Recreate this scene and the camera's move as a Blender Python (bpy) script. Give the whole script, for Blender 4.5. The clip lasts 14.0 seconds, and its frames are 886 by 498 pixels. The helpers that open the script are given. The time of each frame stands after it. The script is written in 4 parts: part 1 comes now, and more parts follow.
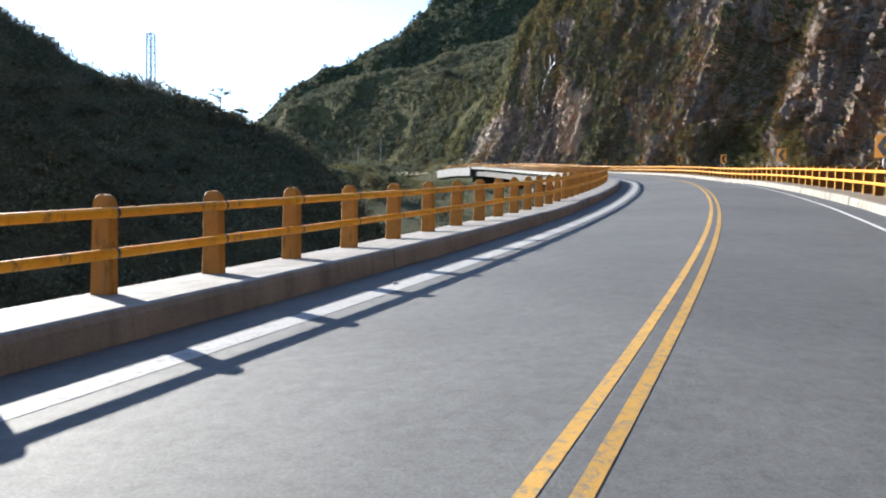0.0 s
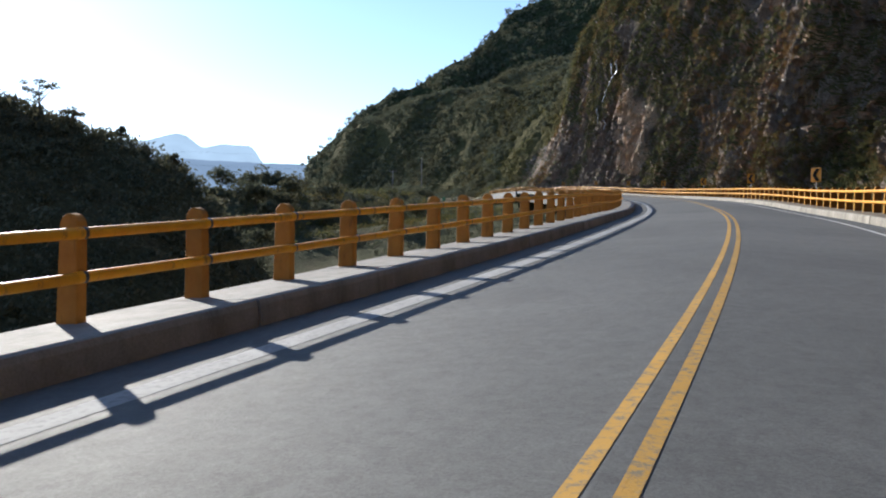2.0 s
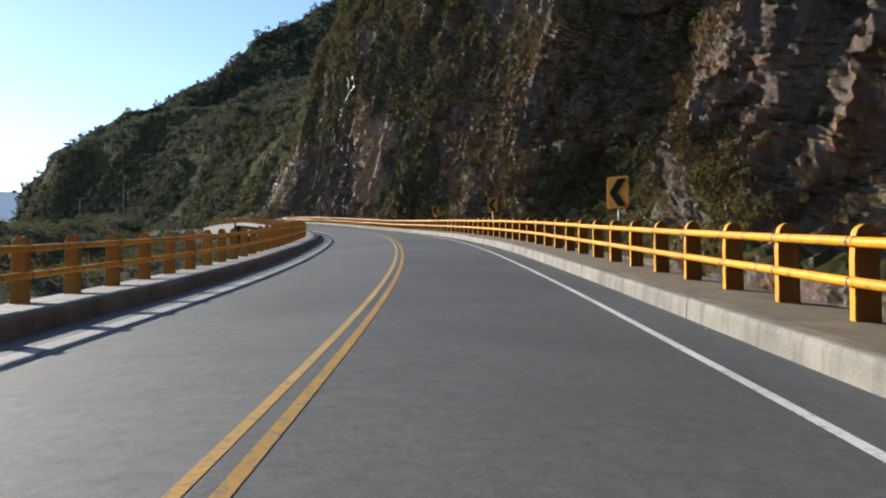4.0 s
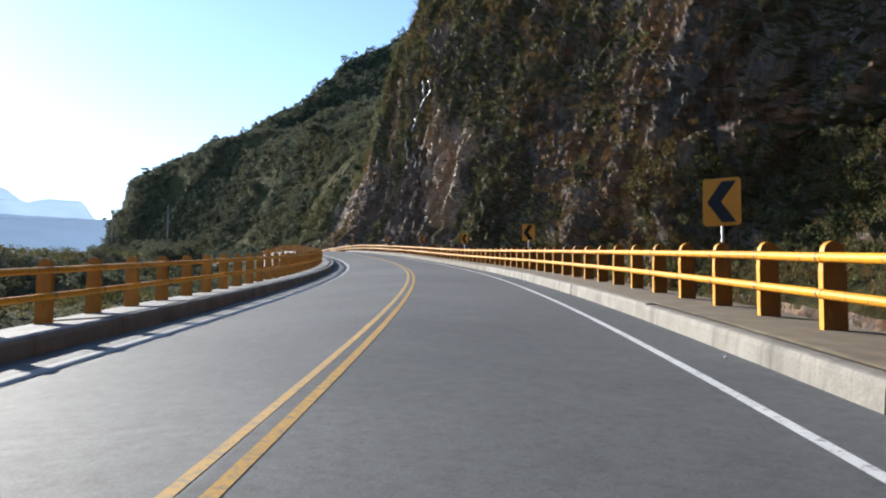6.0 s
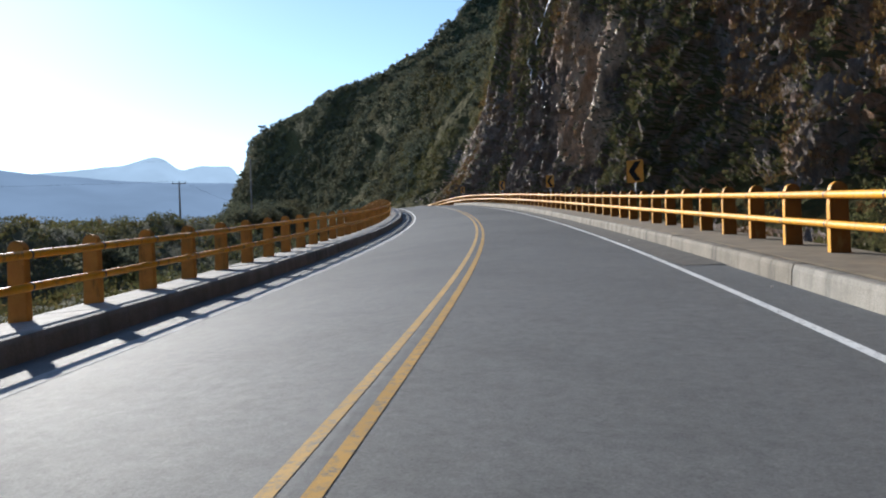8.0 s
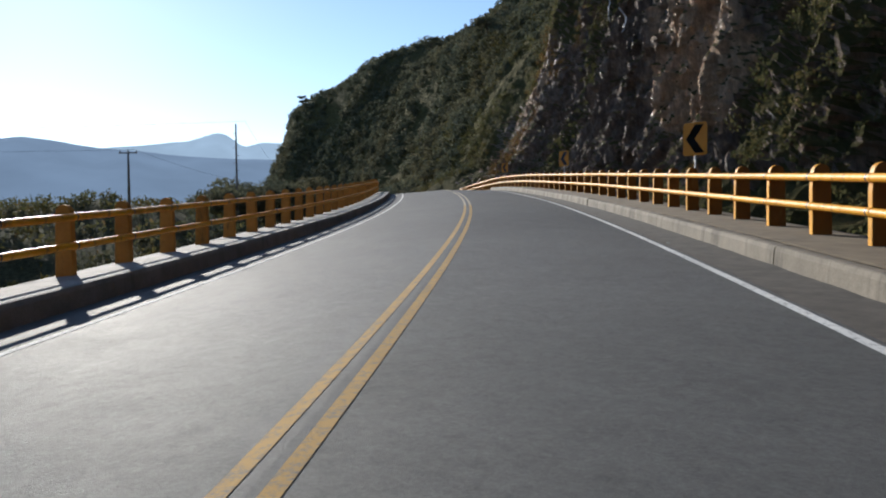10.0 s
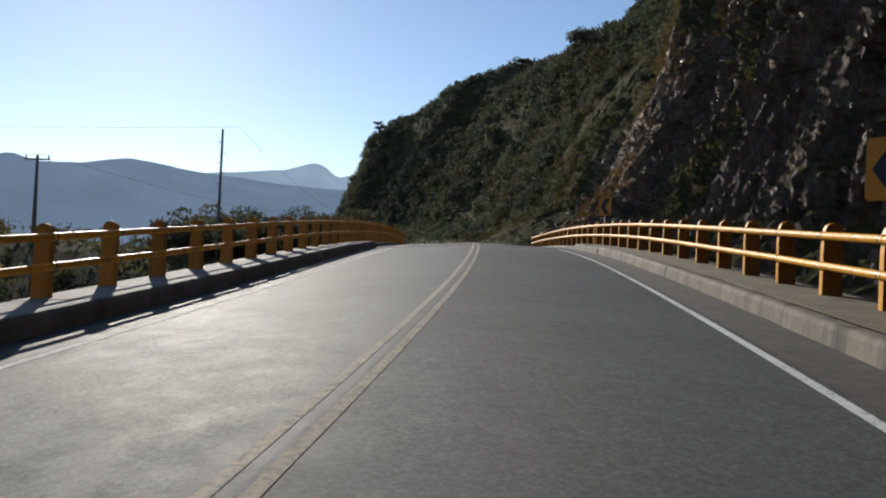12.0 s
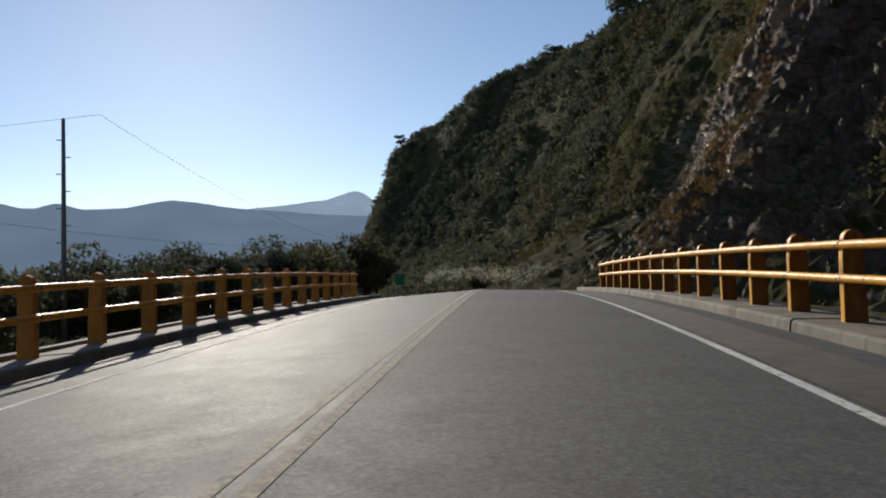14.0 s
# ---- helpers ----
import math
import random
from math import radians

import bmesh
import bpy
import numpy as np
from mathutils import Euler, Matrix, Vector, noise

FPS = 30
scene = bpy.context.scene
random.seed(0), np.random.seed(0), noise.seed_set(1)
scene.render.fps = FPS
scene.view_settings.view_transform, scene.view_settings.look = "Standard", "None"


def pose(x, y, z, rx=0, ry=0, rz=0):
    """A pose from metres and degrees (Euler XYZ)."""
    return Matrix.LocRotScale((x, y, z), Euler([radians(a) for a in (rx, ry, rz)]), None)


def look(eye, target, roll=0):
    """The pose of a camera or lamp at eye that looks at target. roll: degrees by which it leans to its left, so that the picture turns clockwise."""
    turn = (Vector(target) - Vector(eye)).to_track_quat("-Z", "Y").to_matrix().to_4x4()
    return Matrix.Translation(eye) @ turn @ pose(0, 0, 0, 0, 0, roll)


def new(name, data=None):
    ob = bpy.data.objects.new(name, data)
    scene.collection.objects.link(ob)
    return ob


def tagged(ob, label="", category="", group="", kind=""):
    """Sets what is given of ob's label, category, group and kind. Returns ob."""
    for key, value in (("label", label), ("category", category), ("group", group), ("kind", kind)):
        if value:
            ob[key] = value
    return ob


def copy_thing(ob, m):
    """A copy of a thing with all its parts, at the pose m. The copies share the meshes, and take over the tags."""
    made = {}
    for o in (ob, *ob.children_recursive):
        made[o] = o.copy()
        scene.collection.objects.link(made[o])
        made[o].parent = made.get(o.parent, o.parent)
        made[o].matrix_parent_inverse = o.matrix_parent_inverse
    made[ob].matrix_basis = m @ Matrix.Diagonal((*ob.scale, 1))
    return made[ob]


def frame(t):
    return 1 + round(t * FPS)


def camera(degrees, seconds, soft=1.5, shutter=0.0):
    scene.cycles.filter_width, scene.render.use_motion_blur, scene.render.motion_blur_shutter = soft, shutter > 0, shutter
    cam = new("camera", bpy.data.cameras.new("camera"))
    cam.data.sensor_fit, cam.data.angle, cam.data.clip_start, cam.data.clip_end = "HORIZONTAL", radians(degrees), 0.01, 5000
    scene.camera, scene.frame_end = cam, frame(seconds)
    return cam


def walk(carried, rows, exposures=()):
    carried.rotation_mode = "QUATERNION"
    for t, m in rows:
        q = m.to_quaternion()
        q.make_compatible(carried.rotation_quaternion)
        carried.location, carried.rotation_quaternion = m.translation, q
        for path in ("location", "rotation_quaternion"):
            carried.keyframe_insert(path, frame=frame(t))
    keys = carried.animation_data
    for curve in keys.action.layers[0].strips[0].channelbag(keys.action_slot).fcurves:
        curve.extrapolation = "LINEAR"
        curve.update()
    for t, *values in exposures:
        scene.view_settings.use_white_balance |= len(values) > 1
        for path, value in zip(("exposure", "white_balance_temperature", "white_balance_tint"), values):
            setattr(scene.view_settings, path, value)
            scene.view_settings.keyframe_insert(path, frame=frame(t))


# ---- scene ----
cam = camera(59.4, 14.0, soft=2.0)

# the drive: seconds, place, tilt, roll and turn of the camera
ROWS = [
    (0.0, 0.711, -6.864, 0.877, 87.174, -1.153, 21.992),
    (0.5, 0.687, 0.319, 1.245, 87.108, -1.216, 21.590),
    (1.0, 0.498, 8.024, 1.735, 88.593, -0.126, 25.984),
    (1.5, 0.247, 15.321, 2.141, 88.609, 2.120, 29.298),
    (2.0, -0.155, 22.846, 2.623, 88.860, -0.976, 28.191),
    (2.5, -0.555, 30.349, 3.004, 87.426, -1.444, 21.634),
    (3.0, -1.161, 37.510, 3.513, 90.021, 0.618, 9.021),
    (5.5, -7.460, 74.518, 5.853, 92.576, -0.688, 15.889),
    (6.0, -9.274, 81.958, 6.301, 93.314, -0.467, 17.521),
    (6.5, -11.367, 89.854, 6.891, 92.866, 0.666, 21.587),
    (7.0, -13.792, 97.463, 7.315, 91.363, -0.502, 23.308),
    (7.5, -16.412, 105.016, 7.778, 90.107, 1.015, 26.082),
    (10.0, -32.263, 142.940, 10.179, 88.314, 0.593, 32.131),
    (10.5, -35.841, 150.388, 10.712, 87.169, 0.130, 33.680),
    (11.0, -39.855, 158.150, 11.295, 90.509, 1.273, 34.078),
    (11.5, -43.957, 165.429, 11.874, 90.004, -0.045, 41.235),
    (12.0, -47.995, 172.342, 12.442, 90.956, -2.651, 38.618),
    (12.5, -52.337, 179.206, 12.932, 91.669, -0.842, 44.425),
    (13.0, -56.928, 186.157, 13.470, 91.991, -2.118, 44.028),
    (13.5, -61.264, 192.524, 13.948, 92.243, -1.017, 42.122),
    (13.6, -62.118, 193.723, 14.010, 92.75, -0.531, 42.12),
    (13.7, -62.972, 194.922, 14.072, 93.40, -0.045, 42.11),
    (13.8, -63.826, 196.121, 14.133, 93.50, 0.442, 42.10),
    (13.9, -64.680, 197.320, 14.195, 93.15, 0.928, 42.09),
    (14.0, -65.534, 198.519, 14.257, 92.379, 1.414, 42.087),
]
walk(cam, [(r[0], pose(*r[1:])) for r in ROWS],
     exposures=[(0, 1.72, 6150, 10), (0.5, 1.3, 6150, 10), (1.5, 1.1, 6100, 10), (3.0, 0.7, 6400, 10), (3.4, 0.7, 6400, 10), (5.3, 1.35, 6300, 10), (6.0, 1.15, 6150, 10),
                (6.5, 1.0, 6100, 10), (7.5, 0.85, 6050, 10), (10, 0.5, 6250, 10), (12.5, 0.02, 6550, 10), (14, -0.07, 6650, 10)])

# ---- light: a low sun ahead and to the left, clear sky ----
SUN_AZ, SUN_EL = -60.0, 20.5          # degrees from +y, clockwise; height
world = bpy.data.worlds.new("world")
scene.world = world
world.use_nodes = True
wn = world.node_tree
sky = wn.nodes.new("ShaderNodeTexSky")
sky.sky_type, sky.sun_disc = "NISHITA", False
sky.sun_elevation, sky.sun_rotation = radians(SUN_EL), radians(SUN_AZ)
sky.air_density, sky.dust_density, sky.ozone_density, sky.altitude = 1.0, 0.35, 1.8, 1800
wn.links.new(sky.outputs[0], wn.nodes["Background"].inputs[0])
wn.nodes["Background"].inputs[1].default_value = 0.118
sun_way = Vector((math.sin(radians(SUN_AZ)) * math.cos(radians(SUN_EL)), math.cos(radians(SUN_AZ)) * math.cos(radians(SUN_EL)), math.sin(radians(SUN_EL))))
sun = new("sun", bpy.data.lights.new("sun", "SUN"))
sun.data.energy, sun.data.angle, sun.data.color = 4.7, radians(0.55), (1.0, 0.93, 0.82)
sun.matrix_world = look(sun_way * 900, (0, 0, 0))


# ---- materials ----
def material(name, rough=0.7, metal=0.0, spec=0.4):
    m = bpy.data.materials.new(name)
    m.use_nodes = True
    b = m.node_tree.nodes["Principled BSDF"]
    b.inputs["Roughness"].default_value, b.inputs["Metallic"].default_value = rough, metal
    b.inputs["Specular IOR Level"].default_value = spec
    return m, m.node_tree, b


def node(nt, kind, **values):
    n = nt.nodes.new("ShaderNode" + kind)
    for key, value in values.items():
        n.inputs[key.replace("_", " ")].default_value = value
    return n


def coords(nt, scale=(1, 1, 1), source="Position", tilt=0.0):
    if source == "Position":
        out = nt.nodes.new("ShaderNodeNewGeometry").outputs["Position"]
    else:
        out = nt.nodes.new("ShaderNodeTexCoord").outputs[source]
    if tilt:
        t = node(nt, "Mapping", Rotation=(radians(tilt), 0, 0))
        nt.links.new(out, t.inputs[0])
        out = t.outputs[0]
    m = node(nt, "Mapping", Scale=scale)
    nt.links.new(out, m.inputs[0])
    return m.outputs[0]


def noise_of(nt, scale, detail=5, rough=0.6, stretch=(1, 1, 1), source="Position", warp=0.0, tilt=0.0):
    n = node(nt, "TexNoise", Scale=scale, Detail=detail, Roughness=rough, Distortion=warp)
    nt.links.new(coords(nt, stretch, source, tilt), n.inputs["Vector"])
    return n.outputs["Fac"]


def ramp(nt, fac, stops):
    r = nt.nodes.new("ShaderNodeValToRGB")
    while len(r.color_ramp.elements) < len(stops):
        r.color_ramp.elements.new(0.5)
    for e, (p, c) in zip(r.color_ramp.elements, stops):
        e.position, e.color = p, c if len(c) == 4 else (*c, 1)
    nt.links.new(fac, r.inputs[0])
    return r.outputs[0]


def mix(nt, fac, a, b, mode="MIX"):
    m = nt.nodes.new("ShaderNodeMix")
    m.data_type, m.blend_type = "RGBA", mode
    for s, v in ((m.inputs[0], fac), (m.inputs[6], a), (m.inputs[7], b)):
        if hasattr(v, "links"):
            nt.links.new(v, s)
        else:
            s.default_value = v if not isinstance(v, tuple) or len(v) == 4 else (*v, 1)
    return m.outputs[2]


def bump(nt, bsdf, height, strength=0.5, dist=0.02, after=None):
    b = node(nt, "Bump", Strength=strength, Distance=dist)
    nt.links.new(height, b.inputs["Height"])
    if after:
        nt.links.new(after.outputs[0], b.inputs["Normal"])
    nt.links.new(b.outputs[0], bsdf.inputs["Normal"])
    return b


def g(v):
    return (v, v, v, 1)


def make_asphalt():
    m, nt, b = material("asphalt", 0.8, spec=0.2)
    big = ramp(nt, noise_of(nt, 0.12, 4, 0.6), [(0.35, (0.090, 0.092, 0.091)), (0.65, (0.123, 0.124, 0.120))])
    # the surface past the viaduct's middle is older and coarser
    sep = nt.nodes.new("ShaderNodeSeparateXYZ")
    nt.links.new(coords(nt), sep.inputs[0])
    old = node(nt, "MapRange")
    nt.links.new(sep.outputs[1], old.inputs[0])
    old.inputs[1].default_value, old.inputs[2].default_value = 133.0, 170.0
    smooth = ramp(nt, noise_of(nt, 55, 4, 0.8), [(0.34, g(0.76)), (0.66, g(1.24))])
    coarse = ramp(nt, noise_of(nt, 26, 5, 0.85), [(0.36, g(0.62)), (0.5, g(0.95)), (0.64, g(1.5))])
    fine = mix(nt, old.outputs[0], smooth, coarse)
    patch = ramp(nt, noise_of(nt, 0.7, 7, 0.7, warp=0.8), [(0.36, g(0.92)), (0.5, g(1.0)), (0.66, g(1.04))])
    blotch = ramp(nt, noise_of(nt, 7, 7, 0.8), [(0.34, g(0.80)), (0.5, g(1.0)), (0.68, g(1.18))])
    stain = ramp(nt, noise_of(nt, 0.5, 8, 0.75, (1, 1, 1), warp=0.3), [(0.60, g(1.0)), (0.68, g(0.62))])
    col = mix(nt, 1.0, mix(nt, 1.0, mix(nt, 1.0, big, fine, "MULTIPLY"), patch, "MULTIPLY"), blotch, "MULTIPLY")
    nt.links.new(mix(nt, old.outputs[0], col, mix(nt, 1.0, mix(nt, 1.0, col, stain, "MULTIPLY"), g(0.74), "MULTIPLY")), b.inputs["Base Color"])
    gloss = ramp(nt, noise_of(nt, 2.2, 6, 0.75), [(0.3, g(0.73)), (0.7, g(0.78))])
    worn = ramp(nt, noise_of(nt, 2.2, 6, 0.75), [(0.3, g(0.66)), (0.7, g(0.78))])
    nt.links.new(mix(nt, old.outputs[0], gloss, worn), b.inputs["Roughness"])
    first = bump(nt, b, noise_of(nt, 60, 4, 0.8), 0.8, 0.009)
    bump(nt, b, noise_of(nt, 200, 2, 0.6), 0.4, 0.004, first)
    return m


def make_paint(name, colour, worn, amount=0.5, rough=0.85):
    m, nt, b = material(name, rough, spec=0.15)
    chips = ramp(nt, noise_of(nt, 14, 8, 0.75), [(amount - 0.08, (0, 0, 0)), (amount + 0.06, (1, 1, 1))])
    tone = ramp(nt, noise_of(nt, 0.8, 4), [(0.3, g(0.82)), (0.7, g(1.08))])
    nt.links.new(mix(nt, chips, worn, mix(nt, 1.0, colour, tone, "MULTIPLY")), b.inputs["Base Color"])
    bump(nt, b, noise_of(nt, 60, 2), 0.5, 0.008)
    return m


def make_rail_paint(name, rough, dark, light):
    m, nt, b = material(name, rough, spec=0.3)
    tone = ramp(nt, noise_of(nt, 3.5, 5, 0.65), [(0.3, dark), (0.7, light)])
    stain = ramp(nt, noise_of(nt, 6, 6, 0.7, (1, 1, 0.25)), [(0.33, g(0.0)), (0.43, g(1.0))])
    per = node(nt, "MapRange")
    nt.links.new(nt.nodes.new("ShaderNodeObjectInfo").outputs["Random"], per.inputs[0])
    per.inputs[3].default_value, per.inputs[4].default_value = 0.85, 1.1
    col = mix(nt, stain, (0.22, 0.12, 0.03), tone)
    nt.links.new(mix(nt, 1.0, col, per.outputs[0], "MULTIPLY"), b.inputs["Base Color"])
    nt.links.new(ramp(nt, noise_of(nt, 9, 4), [(0.3, g(rough - 0.08)), (0.7, g(rough + 0.12))]), b.inputs["Roughness"])
    bump(nt, b, noise_of(nt, 30, 4), 0.25, 0.006)
    return m


def make_concrete(name, light=1.0, warm=1.0, cool=1.0, dirt=0.5):
    m, nt, b = material(name, 0.85, spec=0.3)
    a = ramp(nt, noise_of(nt, 1.1, 6, 0.65), [(0.3, (0.235 * light * warm, 0.225 * light, 0.185 * light * cool)), (0.7, (0.41 * light * warm, 0.395 * light, 0.33 * light * cool))])
    streak = ramp(nt, noise_of(nt, 2.2, 5, 0.7, (1, 1, 0.12)), [(0.32, g(dirt)), (0.5, g(1.0))])
    speck = ramp(nt, noise_of(nt, 40, 3, 0.7), [(0.3, g(0.8)), (0.7, g(1.12))])
    nt.links.new(mix(nt, 1.0, mix(nt, 1.0, a, streak, "MULTIPLY"), speck, "MULTIPLY"), b.inputs["Base Color"])
    bump(nt, b, noise_of(nt, 16, 6, 0.7), 0.5, 0.02)
    return m


def attribute(nt, name):
    n = nt.nodes.new("ShaderNodeAttribute")
    n.attribute_name = name
    return n.outputs["Fac"]


def make_rock():
    """Brown bedded rock, the beds leaning up and back; rust, fresh scars with sunlight in their colour, wet runs and
    plant cover.
    """
    m, nt, b = material("cliff_rock", 0.8, spec=0.3)
    beds = ramp(nt, noise_of(nt, 0.34, 9, 0.74, (1, 1, 0.3), warp=1.2, tilt=-28), [(0.28, (0.100, 0.080, 0.067)), (0.42, (0.178, 0.137, 0.110)), (0.54, (0.25, 0.19, 0.148)), (0.66, (0.35, 0.272, 0.212)), (0.8, (0.47, 0.39, 0.32))])
    fine = ramp(nt, noise_of(nt, 2.4, 9, 0.8, (1, 1, 0.28), tilt=-28), [(0.3, g(0.42)), (0.5, g(0.92)), (0.72, g(1.75))])
    rust = ramp(nt, noise_of(nt, 0.2, 6, 0.7), [(0.5, g(0.0)), (0.64, g(1.0))])
    rock = mix(nt, 1.0, beds, fine, "MULTIPLY")
    rock = mix(nt, rust, rock, mix(nt, 1.0, rock, (1.4, 0.9, 0.55), "MULTIPLY"))
    runs = ramp(nt, noise_of(nt, 1.3, 7, 0.72, (1, 1, 0.1)), [(0.36, g(0.6)), (0.5, g(0.95)), (0.66, g(1.3))])
    plain = mix(nt, 1.0, mix(nt, 1.0, beds, fine, "MULTIPLY"), runs, "MULTIPLY")
    rock = mix(nt, attribute(nt, "cut"), rock, mix(nt, 1.0, plain, (0.86, 0.80, 0.76), "MULTIPLY"))
    # bare rock, paler than its own tan to carry the sun on it
    rock = mix(nt, attribute(nt, "bare"), rock, mix(nt, 1.0, (0.52, 0.345, 0.22), fine, "MULTIPLY"))
    green = ramp(nt, noise_of(nt, 1.4, 7, 0.75), [(0.3, (0.050, 0.052, 0.022)), (0.5, (0.092, 0.085, 0.036)), (0.7, (0.145, 0.108, 0.047))])
    geo = nt.nodes.new("ShaderNodeNewGeometry")
    sep = nt.nodes.new("ShaderNodeSeparateXYZ")
    nt.links.new(geo.outputs["Normal"], sep.inputs[0])
    cover = node(nt, "Math")
    cover.operation = "ADD"
    nt.links.new(sep.outputs[2], cover.inputs[0])
    nt.links.new(noise_of(nt, 0.16, 7, 0.75), cover.inputs[1])
    more = node(nt, "Math")
    more.operation = "ADD"
    nt.links.new(cover.outputs[0], more.inputs[0])
    nt.links.new(attribute(nt, "cover"), more.inputs[1])
    veg = ramp(nt, more.outputs[0], [(0.88, g(0.0)), (1.12, g(1.0))])
    nt.links.new(mix(nt, veg, rock, green), b.inputs["Base Color"])
    wet = ramp(nt, noise_of(nt, 2.6, 6, 0.72, (1, 1, 0.12)), [(0.36, g(0.25)), (0.45, g(0.92))])
    nt.links.new(mix(nt, veg, wet, g(1.0)), b.inputs["Roughness"])
    nt.links.new(mix(nt, veg, g(0.3), g(0.04)), b.inputs["Specular IOR Level"])
    first = bump(nt, b, noise_of(nt, 1.6, 10, 0.8, (1, 1, 0.4), warp=0.5, tilt=-28), 1.0, 0.5)
    bump(nt, b, noise_of(nt, 7, 6, 0.78), 1.0, 0.15, first)
    return m


def make_earth():
    m, nt, b = material("scrub_ground", 1.0, spec=0.02)
    col = ramp(nt, noise_of(nt, 0.25, 8, 0.7), [(0.3, (0.055, 0.06, 0.034)), (0.5, (0.085, 0.085, 0.048)), (0.68, (0.115, 0.10, 0.062)), (0.8, (0.15, 0.125, 0.085))])
    nt.links.new(mix(nt, 1.0, col, ramp(nt, noise_of(nt, 3, 6, 0.7), [(0.3, g(0.5)), (0.7, g(1.4))]), "MULTIPLY"), b.inputs["Base Color"])
    bump(nt, b, noise_of(nt, 1.5, 6, 0.7), 1.0, 0.4)
    return m


def make_forest():
    m, nt, b = material("brush_slope", 1.0, spec=0.02)
    a = ramp(nt, noise_of(nt, 0.35, 8, 0.72), [(0.3, (0.022, 0.028, 0.014)), (0.5, (0.05, 0.06, 0.028)), (0.68, (0.09, 0.088, 0.045))])
    nt.links.new(mix(nt, 1.0, a, ramp(nt, noise_of(nt, 0.03, 4), [(0.3, g(0.7)), (0.7, g(1.3))]), "MULTIPLY"), b.inputs["Base Color"])
    bump(nt, b, noise_of(nt, 0.45, 7, 0.7), 1.0, 2.5)
    return m


def make_leaf(name, stops, rough=0.8):
    m, nt, b = material(name, rough, spec=0.01)
    geo = nt.nodes.new("ShaderNodeNewGeometry")
    col = ramp(nt, geo.outputs["Random Per Island"], stops)
    dry = ramp(nt, noise_of(nt, 0.06, 5, 0.65), [(0.45, g(0.0)), (0.62, g(1.0))])
    col = mix(nt, dry, col, mix(nt, 1.0, col, (1.15, 1.0, 0.88), "MULTIPLY"))
    col = mix(nt, 1.0, col, ramp(nt, noise_of(nt, 0.16, 5, 0.65), [(0.3, g(0.55)), (0.7, g(1.45))]), "MULTIPLY")
    nt.links.new(col, b.inputs["Base Color"])
    tr = nt.nodes.new("ShaderNodeBsdfTranslucent")
    nt.links.new(col, tr.inputs[0])
    ms = nt.nodes.new("ShaderNodeMixShader")
    ms.inputs[0].default_value = 0.3
    nt.links.new(b.outputs[0], ms.inputs[1])
    nt.links.new(tr.outputs[0], ms.inputs[2])
    nt.links.new(ms.outputs[0], nt.nodes["Material Output"].inputs[0])
    return m


def make_plain(name, colour, rough=0.6, metal=0.0, vary=0.2, scale=8):
    m, nt, b = material(name, rough, metal)
    tone = ramp(nt, noise_of(nt, scale, 5, 0.65), [(0.3, g(1 - vary)), (0.7, g(1 + vary))])
    nt.links.new(mix(nt, 1.0, (*colour, 1), tone, "MULTIPLY"), b.inputs["Base Color"])
    bump(nt, b, noise_of(nt, scale * 4, 4), 0.3, 0.01)
    return m


# air haze over the ridges, painted as a blue colour that glows
def make_painted_haze(name, colour, glow):
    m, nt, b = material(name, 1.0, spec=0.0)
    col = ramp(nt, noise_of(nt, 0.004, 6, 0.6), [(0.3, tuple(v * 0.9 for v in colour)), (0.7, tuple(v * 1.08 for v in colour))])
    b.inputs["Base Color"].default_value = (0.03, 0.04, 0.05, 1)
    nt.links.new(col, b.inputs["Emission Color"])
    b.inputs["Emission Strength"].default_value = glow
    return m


ASPHALT = make_asphalt()
YELLOW_LINE = make_paint("yellow_road_paint", (0.47, 0.265, 0.058, 1), (0.20, 0.165, 0.11, 1), 0.46)
FADED_LINE = make_paint("faded_road_paint", (0.46, 0.28, 0.085, 1), (0.22, 0.19, 0.14, 1), 0.46)
PALE_LINE = make_paint("pale_road_paint", (0.44, 0.375, 0.27, 1), (0.19, 0.18, 0.165, 1), 0.48)
WHITE_LINE = make_paint("white_road_paint", (0.66, 0.66, 0.63, 1), (0.14, 0.14, 0.14, 1), 0.42)
# sunlight between the railing's shadows, put into a pale grey paint
SUNLIT_STRIP = make_paint("sunlit_edge_paint", (0.34, 0.34, 0.335, 1), (0.20, 0.20, 0.198, 1), 0.45)
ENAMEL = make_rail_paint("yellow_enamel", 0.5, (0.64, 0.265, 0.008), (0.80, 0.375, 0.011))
# lighter copy for the left posts, with the veil of glare in its colour
VEILED_POST = make_rail_paint("veiled_ochre_paint", 0.8, (0.34, 0.150, 0.030), (0.47, 0.225, 0.045))
# the posts' shaded sides, put into a darker copy of their paint
SHADED_POST = make_rail_paint("shaded_ochre_paint", 0.85, (0.155, 0.056, 0.008), (0.22, 0.084, 0.010))
KERB = make_concrete("kerb_concrete", 0.72, 1.0, 1.13, 0.72)
KERB_CREAM = make_concrete("pale_kerb_concrete", 0.74, 1.06, 1.0, 0.6)
SOIL = make_plain("walkway_dirt", (0.15, 0.116, 0.072), 0.95, vary=0.3, scale=2.2)
SHOULDER = make_plain("shoulder_dirt", (0.058, 0.050, 0.041), 0.95, vary=0.35, scale=4)
KERB_BROWN = make_concrete("dirty_kerb_concrete", 0.52, 1.12, 0.92, 0.4)
DECK = make_concrete("deck_concrete", 0.95)
GIRDER = make_plain("dark_girder_steel", (0.05, 0.045, 0.04), 0.7, vary=0.3, scale=1.5)
ROCK = make_rock()
EARTH = make_earth()
FOREST = make_forest()
